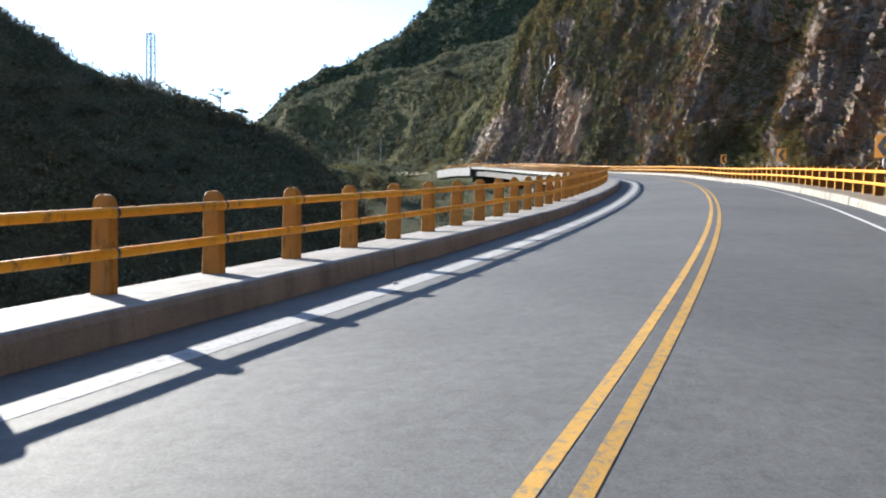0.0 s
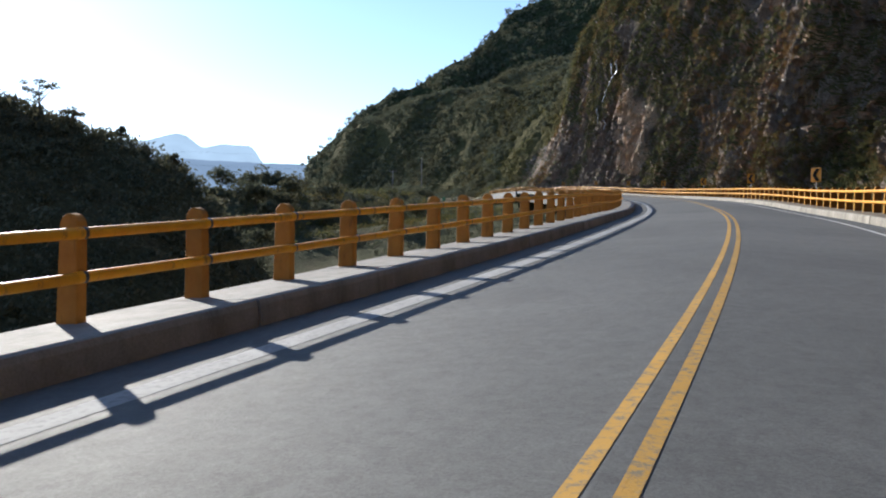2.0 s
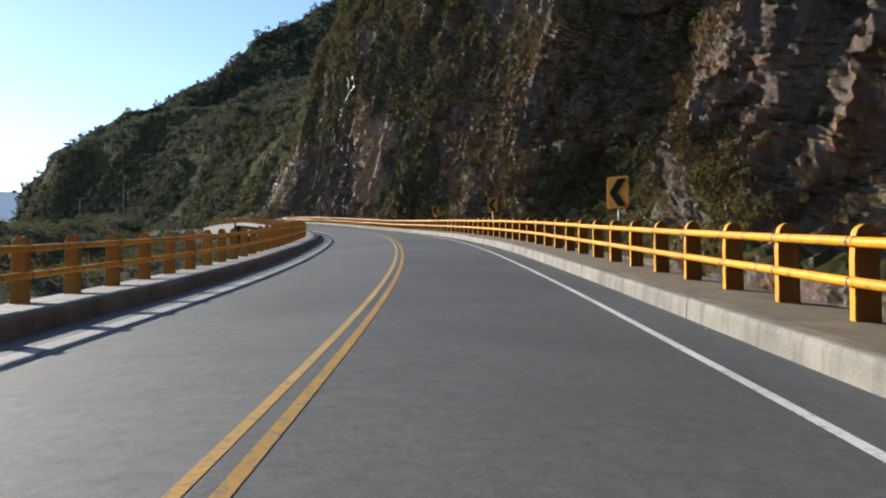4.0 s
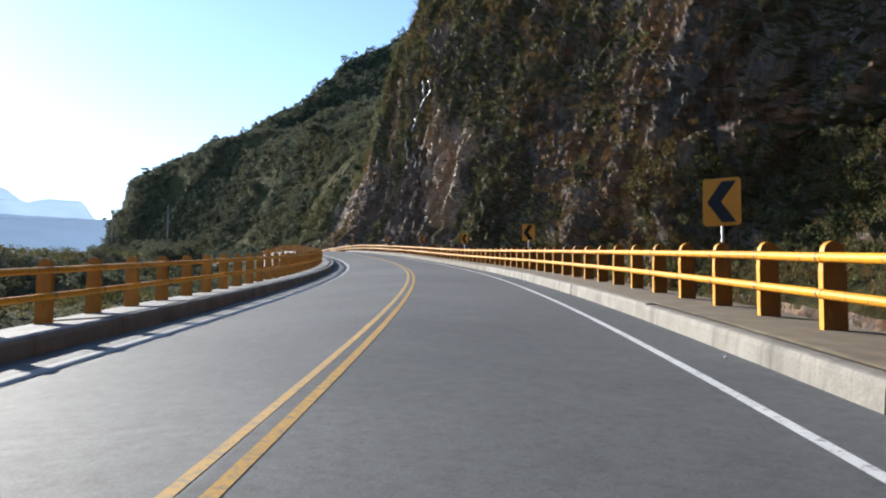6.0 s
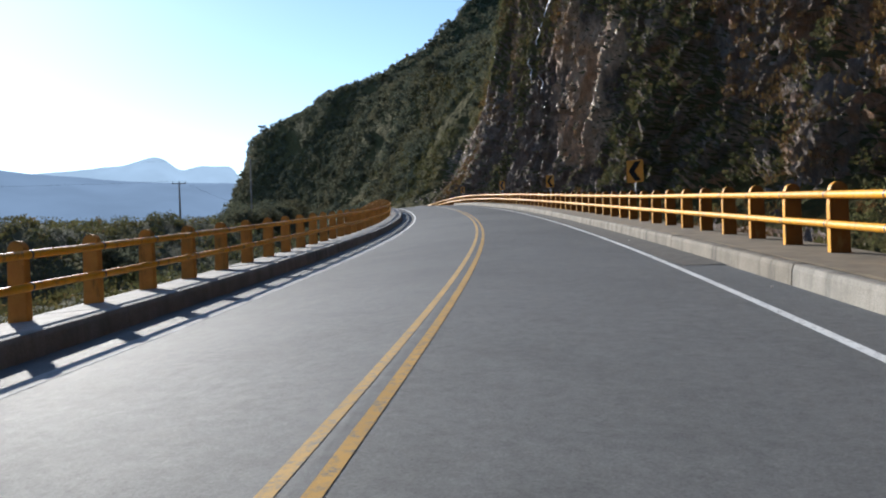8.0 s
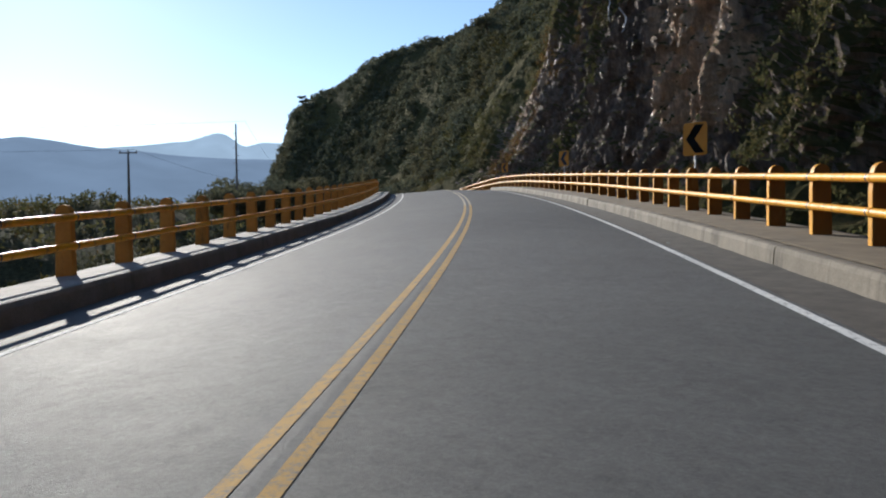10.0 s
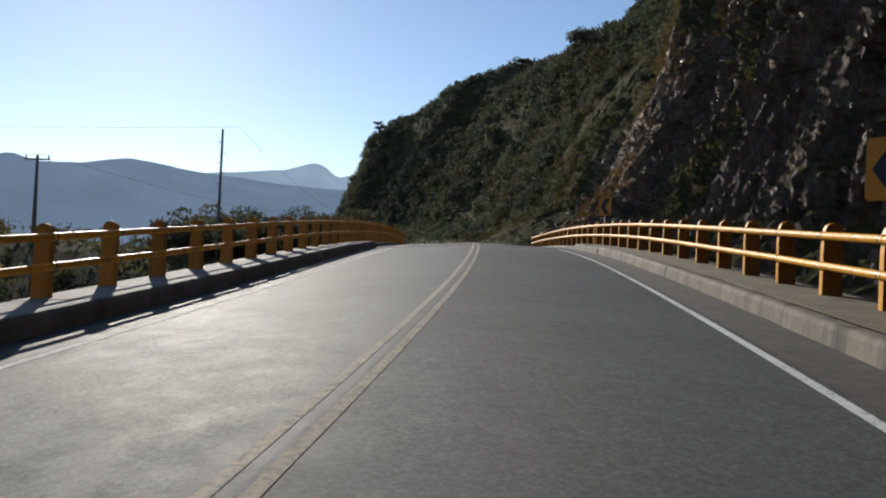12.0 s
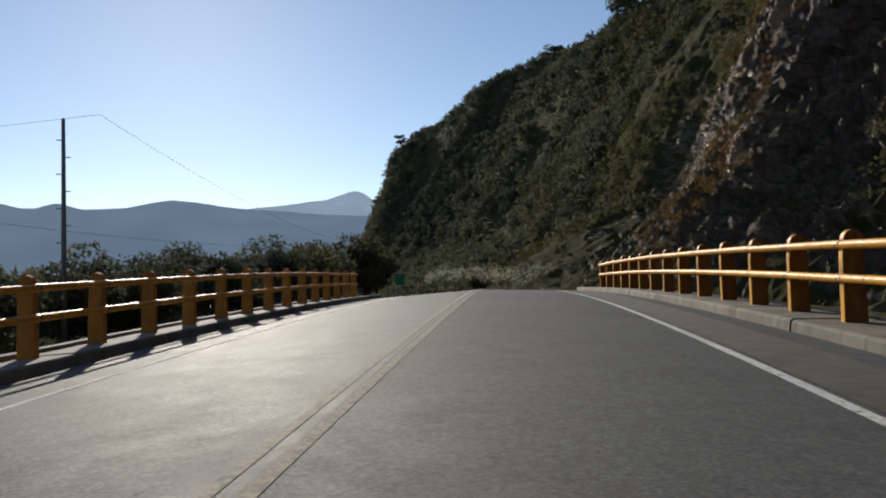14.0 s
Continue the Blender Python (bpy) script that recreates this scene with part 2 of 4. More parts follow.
LEAF = make_leaf("scrub_leaf", [(0.0, (0.085, 0.09, 0.040)), (0.5, (0.125, 0.128, 0.052)), (0.85, (0.155, 0.14, 0.058)), (1.0, (0.185, 0.13, 0.06))])
LEAF_FAR = make_leaf("wood_leaf", [(0.0, (0.078, 0.090, 0.062)), (0.6, (0.115, 0.125, 0.084)), (1.0, (0.155, 0.155, 0.105))])
DRY = make_leaf("dry_grass", [(0.0, (0.085, 0.052, 0.022)), (0.6, (0.17, 0.10, 0.040)), (1.0, (0.20, 0.155, 0.062))])
# near-white leaves stand for sunlight on the shrubs
SUNLIT_PALE_LEAF = make_leaf("sunlit_pale_leaf", [(0.0, (0.07, 0.085, 0.03)), (0.3, (0.14, 0.16, 0.08)), (0.42, (0.66, 0.66, 0.54)), (1.0, (0.72, 0.72, 0.62))])
BARK = make_plain("bark", (0.10, 0.075, 0.055), 0.9)
SIGN_YELLOW = make_plain("sign_sheeting", (0.56, 0.215, 0.008), 0.45, vary=0.08, scale=2)
SIGN_BLACK = make_plain("sign_black", (0.018, 0.018, 0.018), 0.5, vary=0.2)
GREEN_SIGN = make_plain("green_sheeting", (0.02, 0.20, 0.10), 0.45, vary=0.1)
GALVANISED = make_plain("galvanised_steel", (0.33, 0.32, 0.30), 0.5, 0.5)
STEEL = make_plain("mast_steel", (0.20, 0.17, 0.155), 0.8, 0.0)
POLE_GREY = make_plain("pole_concrete", (0.22, 0.21, 0.20), 0.9)
TAR = make_plain("tar", (0.016, 0.016, 0.016), 1.0)
TAR.node_tree.nodes["Principled BSDF"].inputs["Specular IOR Level"].default_value = 0.05
RUBBER = make_plain("joint_rubber", (0.05, 0.05, 0.05), 0.38)
JOINT_STEEL = make_plain("joint_steel", (0.42, 0.40, 0.37), 0.42, 0.6)
WET = make_plain("wet_rock_face", (0.36, 0.37, 0.39), 0.4, vary=0.4, scale=3)
STONE = make_plain("loose_stone", (0.34, 0.32, 0.29), 0.9)
RIDGE_A = make_painted_haze("far_ridge", (0.235, 0.33, 0.47), 0.55)
RIDGE_B = make_painted_haze("farther_ridge", (0.40, 0.54, 0.70), 0.62)


def make_water():
    m, nt, b = material("lake_water", 0.12, spec=0.5)
    b.inputs["Base Color"].default_value = (0.05, 0.09, 0.12, 1)
    bump(nt, b, noise_of(nt, 0.6, 4), 0.15, 0.1)
    return m


WATER = make_water()

# ---- the road's line: bend, slope and crossfall every 20 m ----
KNOT = np.arange(-20, 261, 20.0)
BEND = [0.00315, 0.00314, 0.00313, 0.00311, 0.00310, 0.00310, 0.00304, 0.00308, 0.00286, 0.00262, 0.00300, 0.00307, 0.00100, 0.00093, 0.00108]
RISE = [0.0525, 0.0598, 0.0671, 0.0652, 0.0540, 0.0655, 0.0579, 0.0568, 0.0603, 0.0657, 0.0679, 0.0679, 0.0323, 0.0034, -0.0217]
FALL = [-0.0561, -0.0377, -0.0190, -0.0288, -0.0361, -0.0178, -0.0159, -0.0136, -0.0163, -0.0085, -0.0017, -0.0109, -0.0187, -0.0296, -0.0394]
CROWN = 0.1
END = 500


def laid_line(start, end, bend, rise):
    """Stations a metre apart with their heading and place; bend and rise are (stations, values)."""
    at = np.arange(start, end + 1, 1.0)
    k, g_ = np.interp(at, *bend), np.interp(at, *rise)
    turn = np.concatenate([[0], np.cumsum((k[1:] + k[:-1]) / 2)])
    turn -= turn[-start]
    mid = (turn[1:] + turn[:-1]) / 2
    line = [np.concatenate([[0], np.cumsum(c)]) for c in (-np.sin(mid), np.cos(mid), (g_[1:] + g_[:-1]) / 2)]
    return at, turn, *[c - c[-start] for c in line]


ALONG, HEAD, ROAD_X, ROAD_Y, ROAD_Z = laid_line(-100, END, ([*KNOT, 300, 397, END], [*BEND, 0.0114, 0.0033, 0.0]), ([-100, *KNOT, 310, END], [0.03, *RISE, -0.03, -0.01]))
BANK = np.interp(ALONG, KNOT, FALL)


def heading(s):
    return np.interp(s, ALONG, HEAD)


def on_road(s, d, h):
    """The place s metres along, d to the right and h over the road's surface."""
    s, d, h = np.broadcast_arrays(np.asarray(s, float), np.asarray(d, float), np.asarray(h, float))
    t = heading(s)
    z = np.interp(s, ALONG, ROAD_Z) + np.interp(s, ALONG, BANK) * d + CROWN * np.minimum(d, 0) + h
    return np.stack([np.interp(s, ALONG, ROAD_X) + d * np.cos(t), np.interp(s, ALONG, ROAD_Y) + d * np.sin(t), z], -1)


# ---- the land has a line of its own; SITE stretches it beside the road to fit the camera's view ----
LAND_KNOT = np.arange(-10, 231, 15.0)
LAND_BEND = [-0.00231, 0.00085, 0.00448, 0.00312, 0.00411, 0.00377, 0.00474, 0.00281, 0.00353, 0.00417, 0.00379, 0.00361, 0.00366, 0.00077, 0.00094, 0.00135, 0.00175]
LAND_RISE = [0.0439, 0.0582, 0.0644, 0.0774, 0.0545, 0.0666, 0.0674, 0.058, 0.0618, 0.0633, 0.0703, 0.0698, 0.0723, 0.0404, 0.0169, -0.0028, -0.0216]
LAND_FALL = [-0.0332, -0.0367, -0.0295, -0.0296, -0.0376, -0.0314, -0.017, -0.0175, -0.0096, -0.0135, -0.0085, -0.0003, -0.0079, -0.0123, -0.0294, -0.031, -0.0259]
LAND_AT, LAND_HEAD, LAND_X, LAND_Y, LAND_Z = laid_line(-80, 420, ([-80, -12, *LAND_KNOT, 250, 330, 420], [0, 0, *LAND_BEND, 0.014, 0.004, 0.0]), ([-80, *LAND_KNOT, 260, 420], [0.03, *LAND_RISE, -0.03, -0.01]))
SITE = Matrix(((1.238, 0.0024, -0.0687, -0.425), (-0.0419, 1.1934, 0.2136, -7.745), (-0.0023, -0.0074, 1.2711, -0.995), (0, 0, 0, 1)))


def land_heading(s):
    return np.interp(s, LAND_AT, LAND_HEAD)


def on_land(s, d, h):
    """The same as on_road, along the land's line."""
    s, d, h = np.broadcast_arrays(np.asarray(s, float), np.asarray(d, float), np.asarray(h, float))
    t = land_heading(s)
    z = np.interp(s, LAND_AT, LAND_Z) + np.interp(s, LAND_AT, np.interp(LAND_AT, LAND_KNOT, LAND_FALL)) * d + CROWN * np.minimum(d, 0) + h
    return np.stack([np.interp(s, LAND_AT, LAND_X) + d * np.cos(t), np.interp(s, LAND_AT, LAND_Y) + d * np.sin(t), z], -1)


def settle(obs):
    """Brings things of the land to the site: meshes as a whole, trees and poles by their foot."""
    for ob in obs:
        if ob.type == "EMPTY":
            ob.location = SITE @ ob.location
            ob.scale = (1.21, 1.21, 1.21)
        else:
            ob.data.transform(SITE)


# ---- mesh helpers ----
def quads_mesh(name, verts, quads, mat, smooth=False):
    """A large mesh from arrays: verts (n, 3) and faces (m, 4) or (m, 3)."""
    verts, quads = np.asarray(verts, np.float32), np.asarray(quads, np.int32)
    me = bpy.data.meshes.new(name)
    me.vertices.add(len(verts))
    me.vertices.foreach_set("co", verts.ravel())
    me.loops.add(quads.size)
    me.loops.foreach_set("vertex_index", quads.ravel())
    me.polygons.add(len(quads))
    me.polygons.foreach_set("loop_start", np.arange(0, quads.size, quads.shape[1], dtype=np.int32))
    me.update(calc_edges=True)
    me.materials.append(mat)
    if smooth:
        me.shade_smooth()
    else:
        me.shade_flat()
    return me


def grid_quads(rows, cols):
    i = np.arange(rows - 1)[:, None] * cols + np.arange(cols - 1)[None]
    return np.stack([i, i + 1, i + cols + 1, i + cols], -1).reshape(-1, 4)


def part(name, data, parent, place=None, turn=0.0, label=""):
    """One mesh object under a thing that has no turn of its own; place is in the world."""
    ob = new(name, data)
    ob.parent = parent
    at = Vector(place) if place is not None else Vector((0, 0, 0))
    ob.location = at - parent.location
    ob.rotation_euler = (0, 0, turn)
    return tagged(ob, label)


def thing(name, place, label, category, group="", kind=""):
    ob = new(name)
    ob.location = place
    ob.empty_display_size = 0.2
    return tagged(ob, label, category, group, kind)


def bm_mesh(name, bm, mat, smooth=False):
    bmesh.ops.recalc_face_normals(bm, faces=bm.faces)
    me = bpy.data.meshes.new(name)
    bm.to_mesh(me)
    bm.free()
    me.materials.append(mat)
    if smooth:
        me.shade_smooth()
    return me


def box(bm, x0, x1, y0, y1, z0, z1, bevel=0.0):
    made = bmesh.ops.create_cube(bm, size=1, matrix=Matrix.Translation(((x0 + x1) / 2, (y0 + y1) / 2, (z0 + z1) / 2)) @ Matrix.Diagonal((x1 - x0, y1 - y0, z1 - z0, 1)))
    if bevel:
        edges = list({e for v in made["verts"] for e in v.link_edges})
        bmesh.ops.bevel(bm, geom=edges, offset=bevel, segments=2, affect="EDGES")


def rod(bm, a, b, r0, r1=None, sides=10):
    a, b = Vector(a), Vector(b)
    m = Matrix.Translation((a + b) / 2) @ (b - a).to_track_quat("Z", "Y").to_matrix().to_4x4()
    bmesh.ops.create_cone(bm, cap_ends=True, segments=sides, radius1=r0, radius2=r0 if r1 is None else r1, depth=(b - a).length, matrix=m)


def sweep(name, s0, s1, profile, mat, step=1.0, closed=False, smooth=False, origin=(0, 0, 0), jitter=0.0):
    """A strip along the road: profile is a row of (d, h)."""
    n = max(2, int(math.ceil((s1 - s0) / step)) + 1)
    s = np.linspace(s0, s1, n)
    pr = np.array(profile + [profile[0]] if closed else profile, float)
    v = on_road(s[:, None], pr[None, :, 0], pr[None, :, 1])
    if jitter:
        rg = np.random.default_rng(int(s0 * 10) % 9999)
        v[:, :, :] += rg.normal(0, jitter, v.shape)
        if closed:
            v[:, -1] = v[:, 0]
    q = grid_quads(n, len(pr))
    me_v = v.reshape(-1, 3) - np.array(origin)
    me = quads_mesh(name, me_v, q, mat, smooth)
    if closed:
        bm = bmesh.new()
        bm.from_mesh(me)
        bmesh.ops.remove_doubles(bm, verts=bm.verts, dist=1e-5)
        bm.verts.ensure_lookup_table()
        bmesh.ops.holes_fill(bm, edges=[e for e in bm.edges if e.is_boundary], sides=0)
        bmesh.ops.recalc_face_normals(bm, faces=bm.faces)
        bm.to_mesh(me)
        bm.free()
    return me


# ---- smooth random fields ----
def hashed(i, j, k, seed):
    h = (i * 374761393 + j * 668265263 + k * 2147483647 + seed * 974634541) & 0x7FFFFFFF
    h = ((h ^ (h >> 13)) * 1274126177) & 0x7FFFFFFF
    return ((h ^ (h >> 16)) & 0xFFFFFF) / 0xFFFFFF * 2 - 1


def field(p, wave, seed=0):
    """Value noise, -1 to 1, over points p (n, 3)."""
    q = p / wave
    f = np.floor(q).astype(np.int64)
    t = q - f
    t = t * t * (3 - 2 * t)
    total = 0
    for a in (0, 1):
        for b in (0, 1):
            for c in (0, 1):
                w = (t[:, 0] if a else 1 - t[:, 0]) * (t[:, 1] if b else 1 - t[:, 1]) * (t[:, 2] if c else 1 - t[:, 2])
                total = total + w * hashed(f[:, 0] + a, f[:, 1] + b, f[:, 2] + c, seed)
    return total


def fractal(p, wave, octaves=4, seed=0, gain=0.5, ridged=False):
    total, amp = 0, 1.0
    for o in range(octaves):
        n = field(p, wave / 2 ** o, seed + 17 * o)
        total = total + amp * ((1 - 2 * np.abs(n)) if ridged else n)
        amp *= gain
    return total


def smoothstep(a, b, x):
    t = np.clip((x - a) / (b - a), 0, 1)
    return t * t * (3 - 2 * t)


def leaves(name, centres, size, mat, seed=0, slim=0.45, upright=0.0):
    """Many small pointed leaves round the centres (n, 3)."""
    rg = np.random.default_rng(seed)
    n = len(centres)
    a = rg.normal(size=(n, 3))
    a[:, 2] += upright * np.sign(a[:, 2] + 0.5)
    a /= np.linalg.norm(a, axis=1)[:, None]
    b = np.cross(a, rg.normal(size=(n, 3)))
    b /= np.linalg.norm(b, axis=1)[:, None]
    l = (np.asarray(size) * rg.uniform(0.6, 1.4, n))[:, None]
    v = np.stack([centres - a * l + b * l * slim * 1.25, centres - a * l * 0.7 - b * l * slim * 1.25, centres + a * l * 1.15], 1)
    return quads_mesh(name, v.reshape(-1, 3), np.arange(3 * n).reshape(n, 3), mat)


def puff(rg, centres, radius, count, flat=0.8):
    """Points scattered in lumps of a radius round each centre."""
    n = len(centres)
    u = rg.normal(size=(n, count, 3))
    u /= np.linalg.norm(u, axis=2)[:, :, None]
    r = np.asarray(radius).reshape(n, 1, 1) * rg.uniform(0.35, 1.0, (n, count, 1)) ** 0.6
    p = centres[:, None] + u * r * np.array([1, 1, flat])
    return p.reshape(-1, 3)


# ---- road, markings and the deck that carries it ----
BRIDGE_END = 215.6
LEFT_KERB, RIGHT_KERB, LEFT_RAIL, RIGHT_RAIL = -4.51, 4.38, -5.45, 5.39
KERB_L, KERB_R = 0.30, 0.275
RAIL_TOP, RAIL_LOW = 0.869, 0.443
RAIL_END = 248.0

road = tagged(new("road", sweep("road", -100, END, [(d, 0) for d in (-5.4, -4.4, -3.3, -2.2, -1.1, 0, 1.1, 2.2, 3.3, 4.4, 5.4)], ASPHALT)),
              "worn grey asphalt two-lane mountain road on a viaduct", "road", kind="structure")
def centre_line(side, s0, s1, paint, words):
    """The painted pair, shifted sideways along the road to fit the camera's view."""
    at = np.arange(s0, s1 + 0.01, 1.0)
    mid = np.interp(at, [-80, 78, 139, 200, 397], [0.036, 0.034, 0.0, -0.027, -0.027]) + side * 0.105
    v = np.stack([on_road(at, mid - 0.045, np.full(len(at), 0.004)), on_road(at, mid + 0.045, np.full(len(at), 0.004))], 1)
    part("yellow_line", quads_mesh("yellow_line", v.reshape(-1, 3), grid_quads(len(at), 2), paint), road, label=words)


for side in (-1, 1):
    centre_line(side, -80, 58 if side < 0 else 137, YELLOW_LINE, "yellow centre line, scuffed")
    centre_line(side, 58 if side < 0 else 137, 178, FADED_LINE, "faded yellow centre line")
    centre_line(side, 178, 397, PALE_LINE, "pale worn-out centre line")
# the broad left strip paints the sunlit gap beside the kerb
for d, w, s0, s1 in ((-3.49, 0.165, -80, 149), (-3.5, 0.055, 149, 397), (3.5, 0.055, -80, 397)):
    part("edge_line", sweep("edge_line", s0, s1, [(d - w, 0.004), (d + w, 0.004)], SUNLIT_STRIP if w > 0.1 else WHITE_LINE), road, label="broad pale grey edge strip, sun between the rail shadows painted in" if w > 0.1 else "thin white painted edge line")
part("shoulder_dirt", sweep("shoulder_dirt", 128, BRIDGE_END + 30, [(3.62, 0.0042), (3.75, 0.006), (4.1, 0.009), (4.42, 0.02)], SHOULDER, 0.5, jitter=0.003), road, label="dark brown dirt gathered along the kerb")


def across(d0, d1, profile, mat, name, step=0.36):
    """A strip along the joint, which crosses the road at a slant: profile is (along the road, height)."""
    ds = np.linspace(d0, d1, max(2, int((d1 - d0) / step) + 1))
    v = np.stack([on_road(JOINT + 0.11 * ds + off, ds, np.full(len(ds), h)) for off, h in profile], 1)
    return quads_mesh(name, v.reshape(-1, 3), grid_quads(len(ds), len(profile)), mat)


JOINT = 214.35
joint = part("expansion_joint", across(-4.45, 4.35, [(-0.26, 0.0), (-0.255, 0.004), (0.255, 0.004), (0.26, 0.0)], TAR, "expansion_joint"), road, label="dark bed of the expansion joint across the road")
for off in (-0.225, 0.225):
    part("edge_strip", across(-4.42, 4.32, [(off - 0.028, 0.003), (off - 0.024, 0.013), (off + 0.024, 0.013), (off + 0.028, 0.003)], JOINT_STEEL, "edge_strip"), joint, label="worn bright steel edge strip")
ribs = [(-0.185, 0.004)]
for k in range(5):
    ribs += [(-0.183 + 0.074 * k, 0.014), (-0.129 + 0.074 * k, 0.014), (-0.124 + 0.074 * k, 0.005), (-0.114 + 0.074 * k, 0.005)]
for k in range(8):
    d0 = -4.42 + 1.09 * k
    part("rubber_pad", across(d0 + 0.008, d0 + 1.08, ribs[:-2], RUBBER, "rubber_pad"), joint, label="ribbed black rubber pad between the steel strips")
bm = bmesh.new()
bmesh.ops.create_circle(bm, cap_ends=True, segments=10, radius=0.05)
for v in bm.verts:
    v.co.y *= 0.45
pocket = bm_mesh("bolt_pocket", bm, TAR)
for k in range(34):
    for off in (-0.17, 0.17):
        d0 = -4.3 + 0.2535 * k
        part("bolt_pocket", pocket, joint, on_road(JOINT + 0.11 * d0 + off, d0, 0.0165), float(heading(BRIDGE_END)) + 0.11)

deck = thing("bridge_deck", on_road(60, 0, -1), "concrete viaduct deck on a dark steel girder and piers", "bridge", kind="structure")
part("slab", sweep("slab", -100, BRIDGE_END, [(-5.95, -0.02), (-4.5, -0.06), (4.4, -0.06), (6.15, -0.02), (6.15, -0.24), (-5.95, -0.24)], DECK, 2, closed=True, origin=on_road(60, 0, -1)), deck, on_road(60, 0, -1))
part("girder", sweep("girder", -100, BRIDGE_END, [(-5.2, -0.24), (-5.0, -2.2), (5.0, -2.2), (5.2, -0.24)], GIRDER, 3, closed=True, origin=on_road(60, 0, -1)), deck, on_road(60, 0, -1))
for s in range(-60, 215, 46):
    bm = bmesh.new()
    x, y, z = on_road(s, 0, -2.2)
    box(bm, -2.4, 2.4, -0.7, 0.7, -26, 0, 0.08)
    box(bm, -3.4, 3.4, -0.9, 0.9, -1.1, -0.02, 0.06)
    part("pier", bm_mesh("pier", bm, DECK), deck, (x, y, z), float(heading(s)), "rounded concrete pier with a cap")
tagged(new("retaining_wall", sweep("retaining_wall", BRIDGE_END + 0.3, RAIL_END + 3, [(-6.25, 0.26), (-6.25, -2.1), (-5.92, -2.1), (-5.92, 0.26)], KERB, 2, closed=True)),
                  "pale sunlit concrete retaining wall below the railing", "wall", kind="structure")
tagged(new("embankment", sweep("embankment", BRIDGE_END + 0.12, END, [(-5.58, -0.09), (-5.58, -9), (8.6, -9), (8.6, -0.09)], EARTH, 3, closed=True)),
              "earth embankment that carries the road", "embankment", kind="structure")


def kerb_line(name, d_front, d_back, height, label, mat, older):
    """Raised concrete walkway in cast blocks with open joints."""
    ob = thing(name, on_road(60, d_front, 0), label, "kerb", kind="structure")
    out = 1 if d_back > d_front else -1
    s = -80.0
    rg = np.random.default_rng(4)
    while s < RAIL_END + 3:
        e = min(s + 3.66 * (1 if rg.random() < 0.7 else 2), RAIL_END + 4)
        if s < BRIDGE_END < e:
            e = BRIDGE_END - 0.05
        dh, df = rg.normal(0, 0.006), rg.normal(0, 0.008)
        f, lift = d_front + df, height
        if s > BRIDGE_END:
            f, lift = f + out * 0.55, height * 0.6
        prof = [(f - out * 0.015, -0.03), (f, lift * 0.75 + dh), (f + out * 0.02, lift - 0.012 + dh), (f + out * 0.05, lift + dh),
                (d_back - out * 0.02, lift + 0.012 + dh), (d_back, lift - 0.01 + dh), (d_back, -0.03)]
        mid = on_road((s + e) / 2, d_front, 0)
        part("kerb_block", sweep("kerb_block", s + 0.012, e - 0.012, prof, mat if (s + e) / 2 < 128 + rg.normal(0, 6) else older, 1.83, closed=True, origin=mid), ob, mid)
        s = e + (0.1 if e == BRIDGE_END - 0.05 else 0)
    return ob


kerb_line("kerb_left", LEFT_KERB, -5.9, KERB_L, "low weathered concrete kerb and walkway along the bridge", KERB, KERB)
kerb_line("kerb_right", RIGHT_KERB, 6.1, KERB_R, "weathered concrete kerb and narrow walkway below the cliff", KERB_CREAM, KERB_BROWN)

walkway = sweep("walkway", -80, BRIDGE_END - 0.1, [(RIGHT_KERB + 0.16, KERB_R + 0.012), (RIGHT_KERB + 0.22, KERB_R + 0.024), (5.2, KERB_R + 0.03), (6.06, KERB_R + 0.026)], SOIL, 0.6, jitter=0.004)
tagged(new("walkway", walkway), "brown dirt film over the concrete walkway below the cliff", "walkway", kind="structure")


# ---- railings ----
def post_mesh(paint):
    """Flat concrete post with a domed head; x points away from the road, y along it."""
    bm = bmesh.new()
    prof = [(0.0, -0.24), (0.288, -0.24), (0.262, 0.93)]
    prof += [(0.141 + 0.121 * math.cos(a), 0.93 + 0.125 * math.sin(a)) for a in (radians(22.5 * i) for i in range(1, 8))]
    prof += [(0.02, 0.93)]
    front = [bm.verts.new((x, -0.062, z)) for x, z in prof]
    f = bm.faces.new(front)
    ext = bmesh.ops.extrude_face_region(bm, geom=[f])
    bmesh.ops.translate(bm, vec=(0, 0.124, 0), verts=[v for v in ext["geom"] if isinstance(v, bmesh.types.BMVert)])
    bmesh.ops.recalc_face_normals(bm, faces=bm.faces)
    rim = [e for e in bm.edges if len(e.link_faces) == 2 and e.calc_face_angle() > 0.9]
    bmesh.ops.bevel(bm, geom=rim, offset=0.012, segments=1, affect="EDGES")
    return bm_mesh("post", bm, paint)


def sunlit_edge_mesh():
    """Thin yellow strip that paints sunlight on a post's road-facing edge and over its head."""
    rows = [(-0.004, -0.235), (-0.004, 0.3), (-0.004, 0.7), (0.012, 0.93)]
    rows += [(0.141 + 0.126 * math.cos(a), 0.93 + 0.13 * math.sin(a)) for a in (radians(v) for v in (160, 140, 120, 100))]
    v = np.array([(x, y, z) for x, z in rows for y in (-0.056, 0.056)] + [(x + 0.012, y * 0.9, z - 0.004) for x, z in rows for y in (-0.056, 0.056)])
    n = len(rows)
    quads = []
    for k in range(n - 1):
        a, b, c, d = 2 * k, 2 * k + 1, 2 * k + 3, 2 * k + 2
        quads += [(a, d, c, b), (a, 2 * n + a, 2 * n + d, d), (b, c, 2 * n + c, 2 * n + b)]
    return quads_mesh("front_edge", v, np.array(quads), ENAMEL)


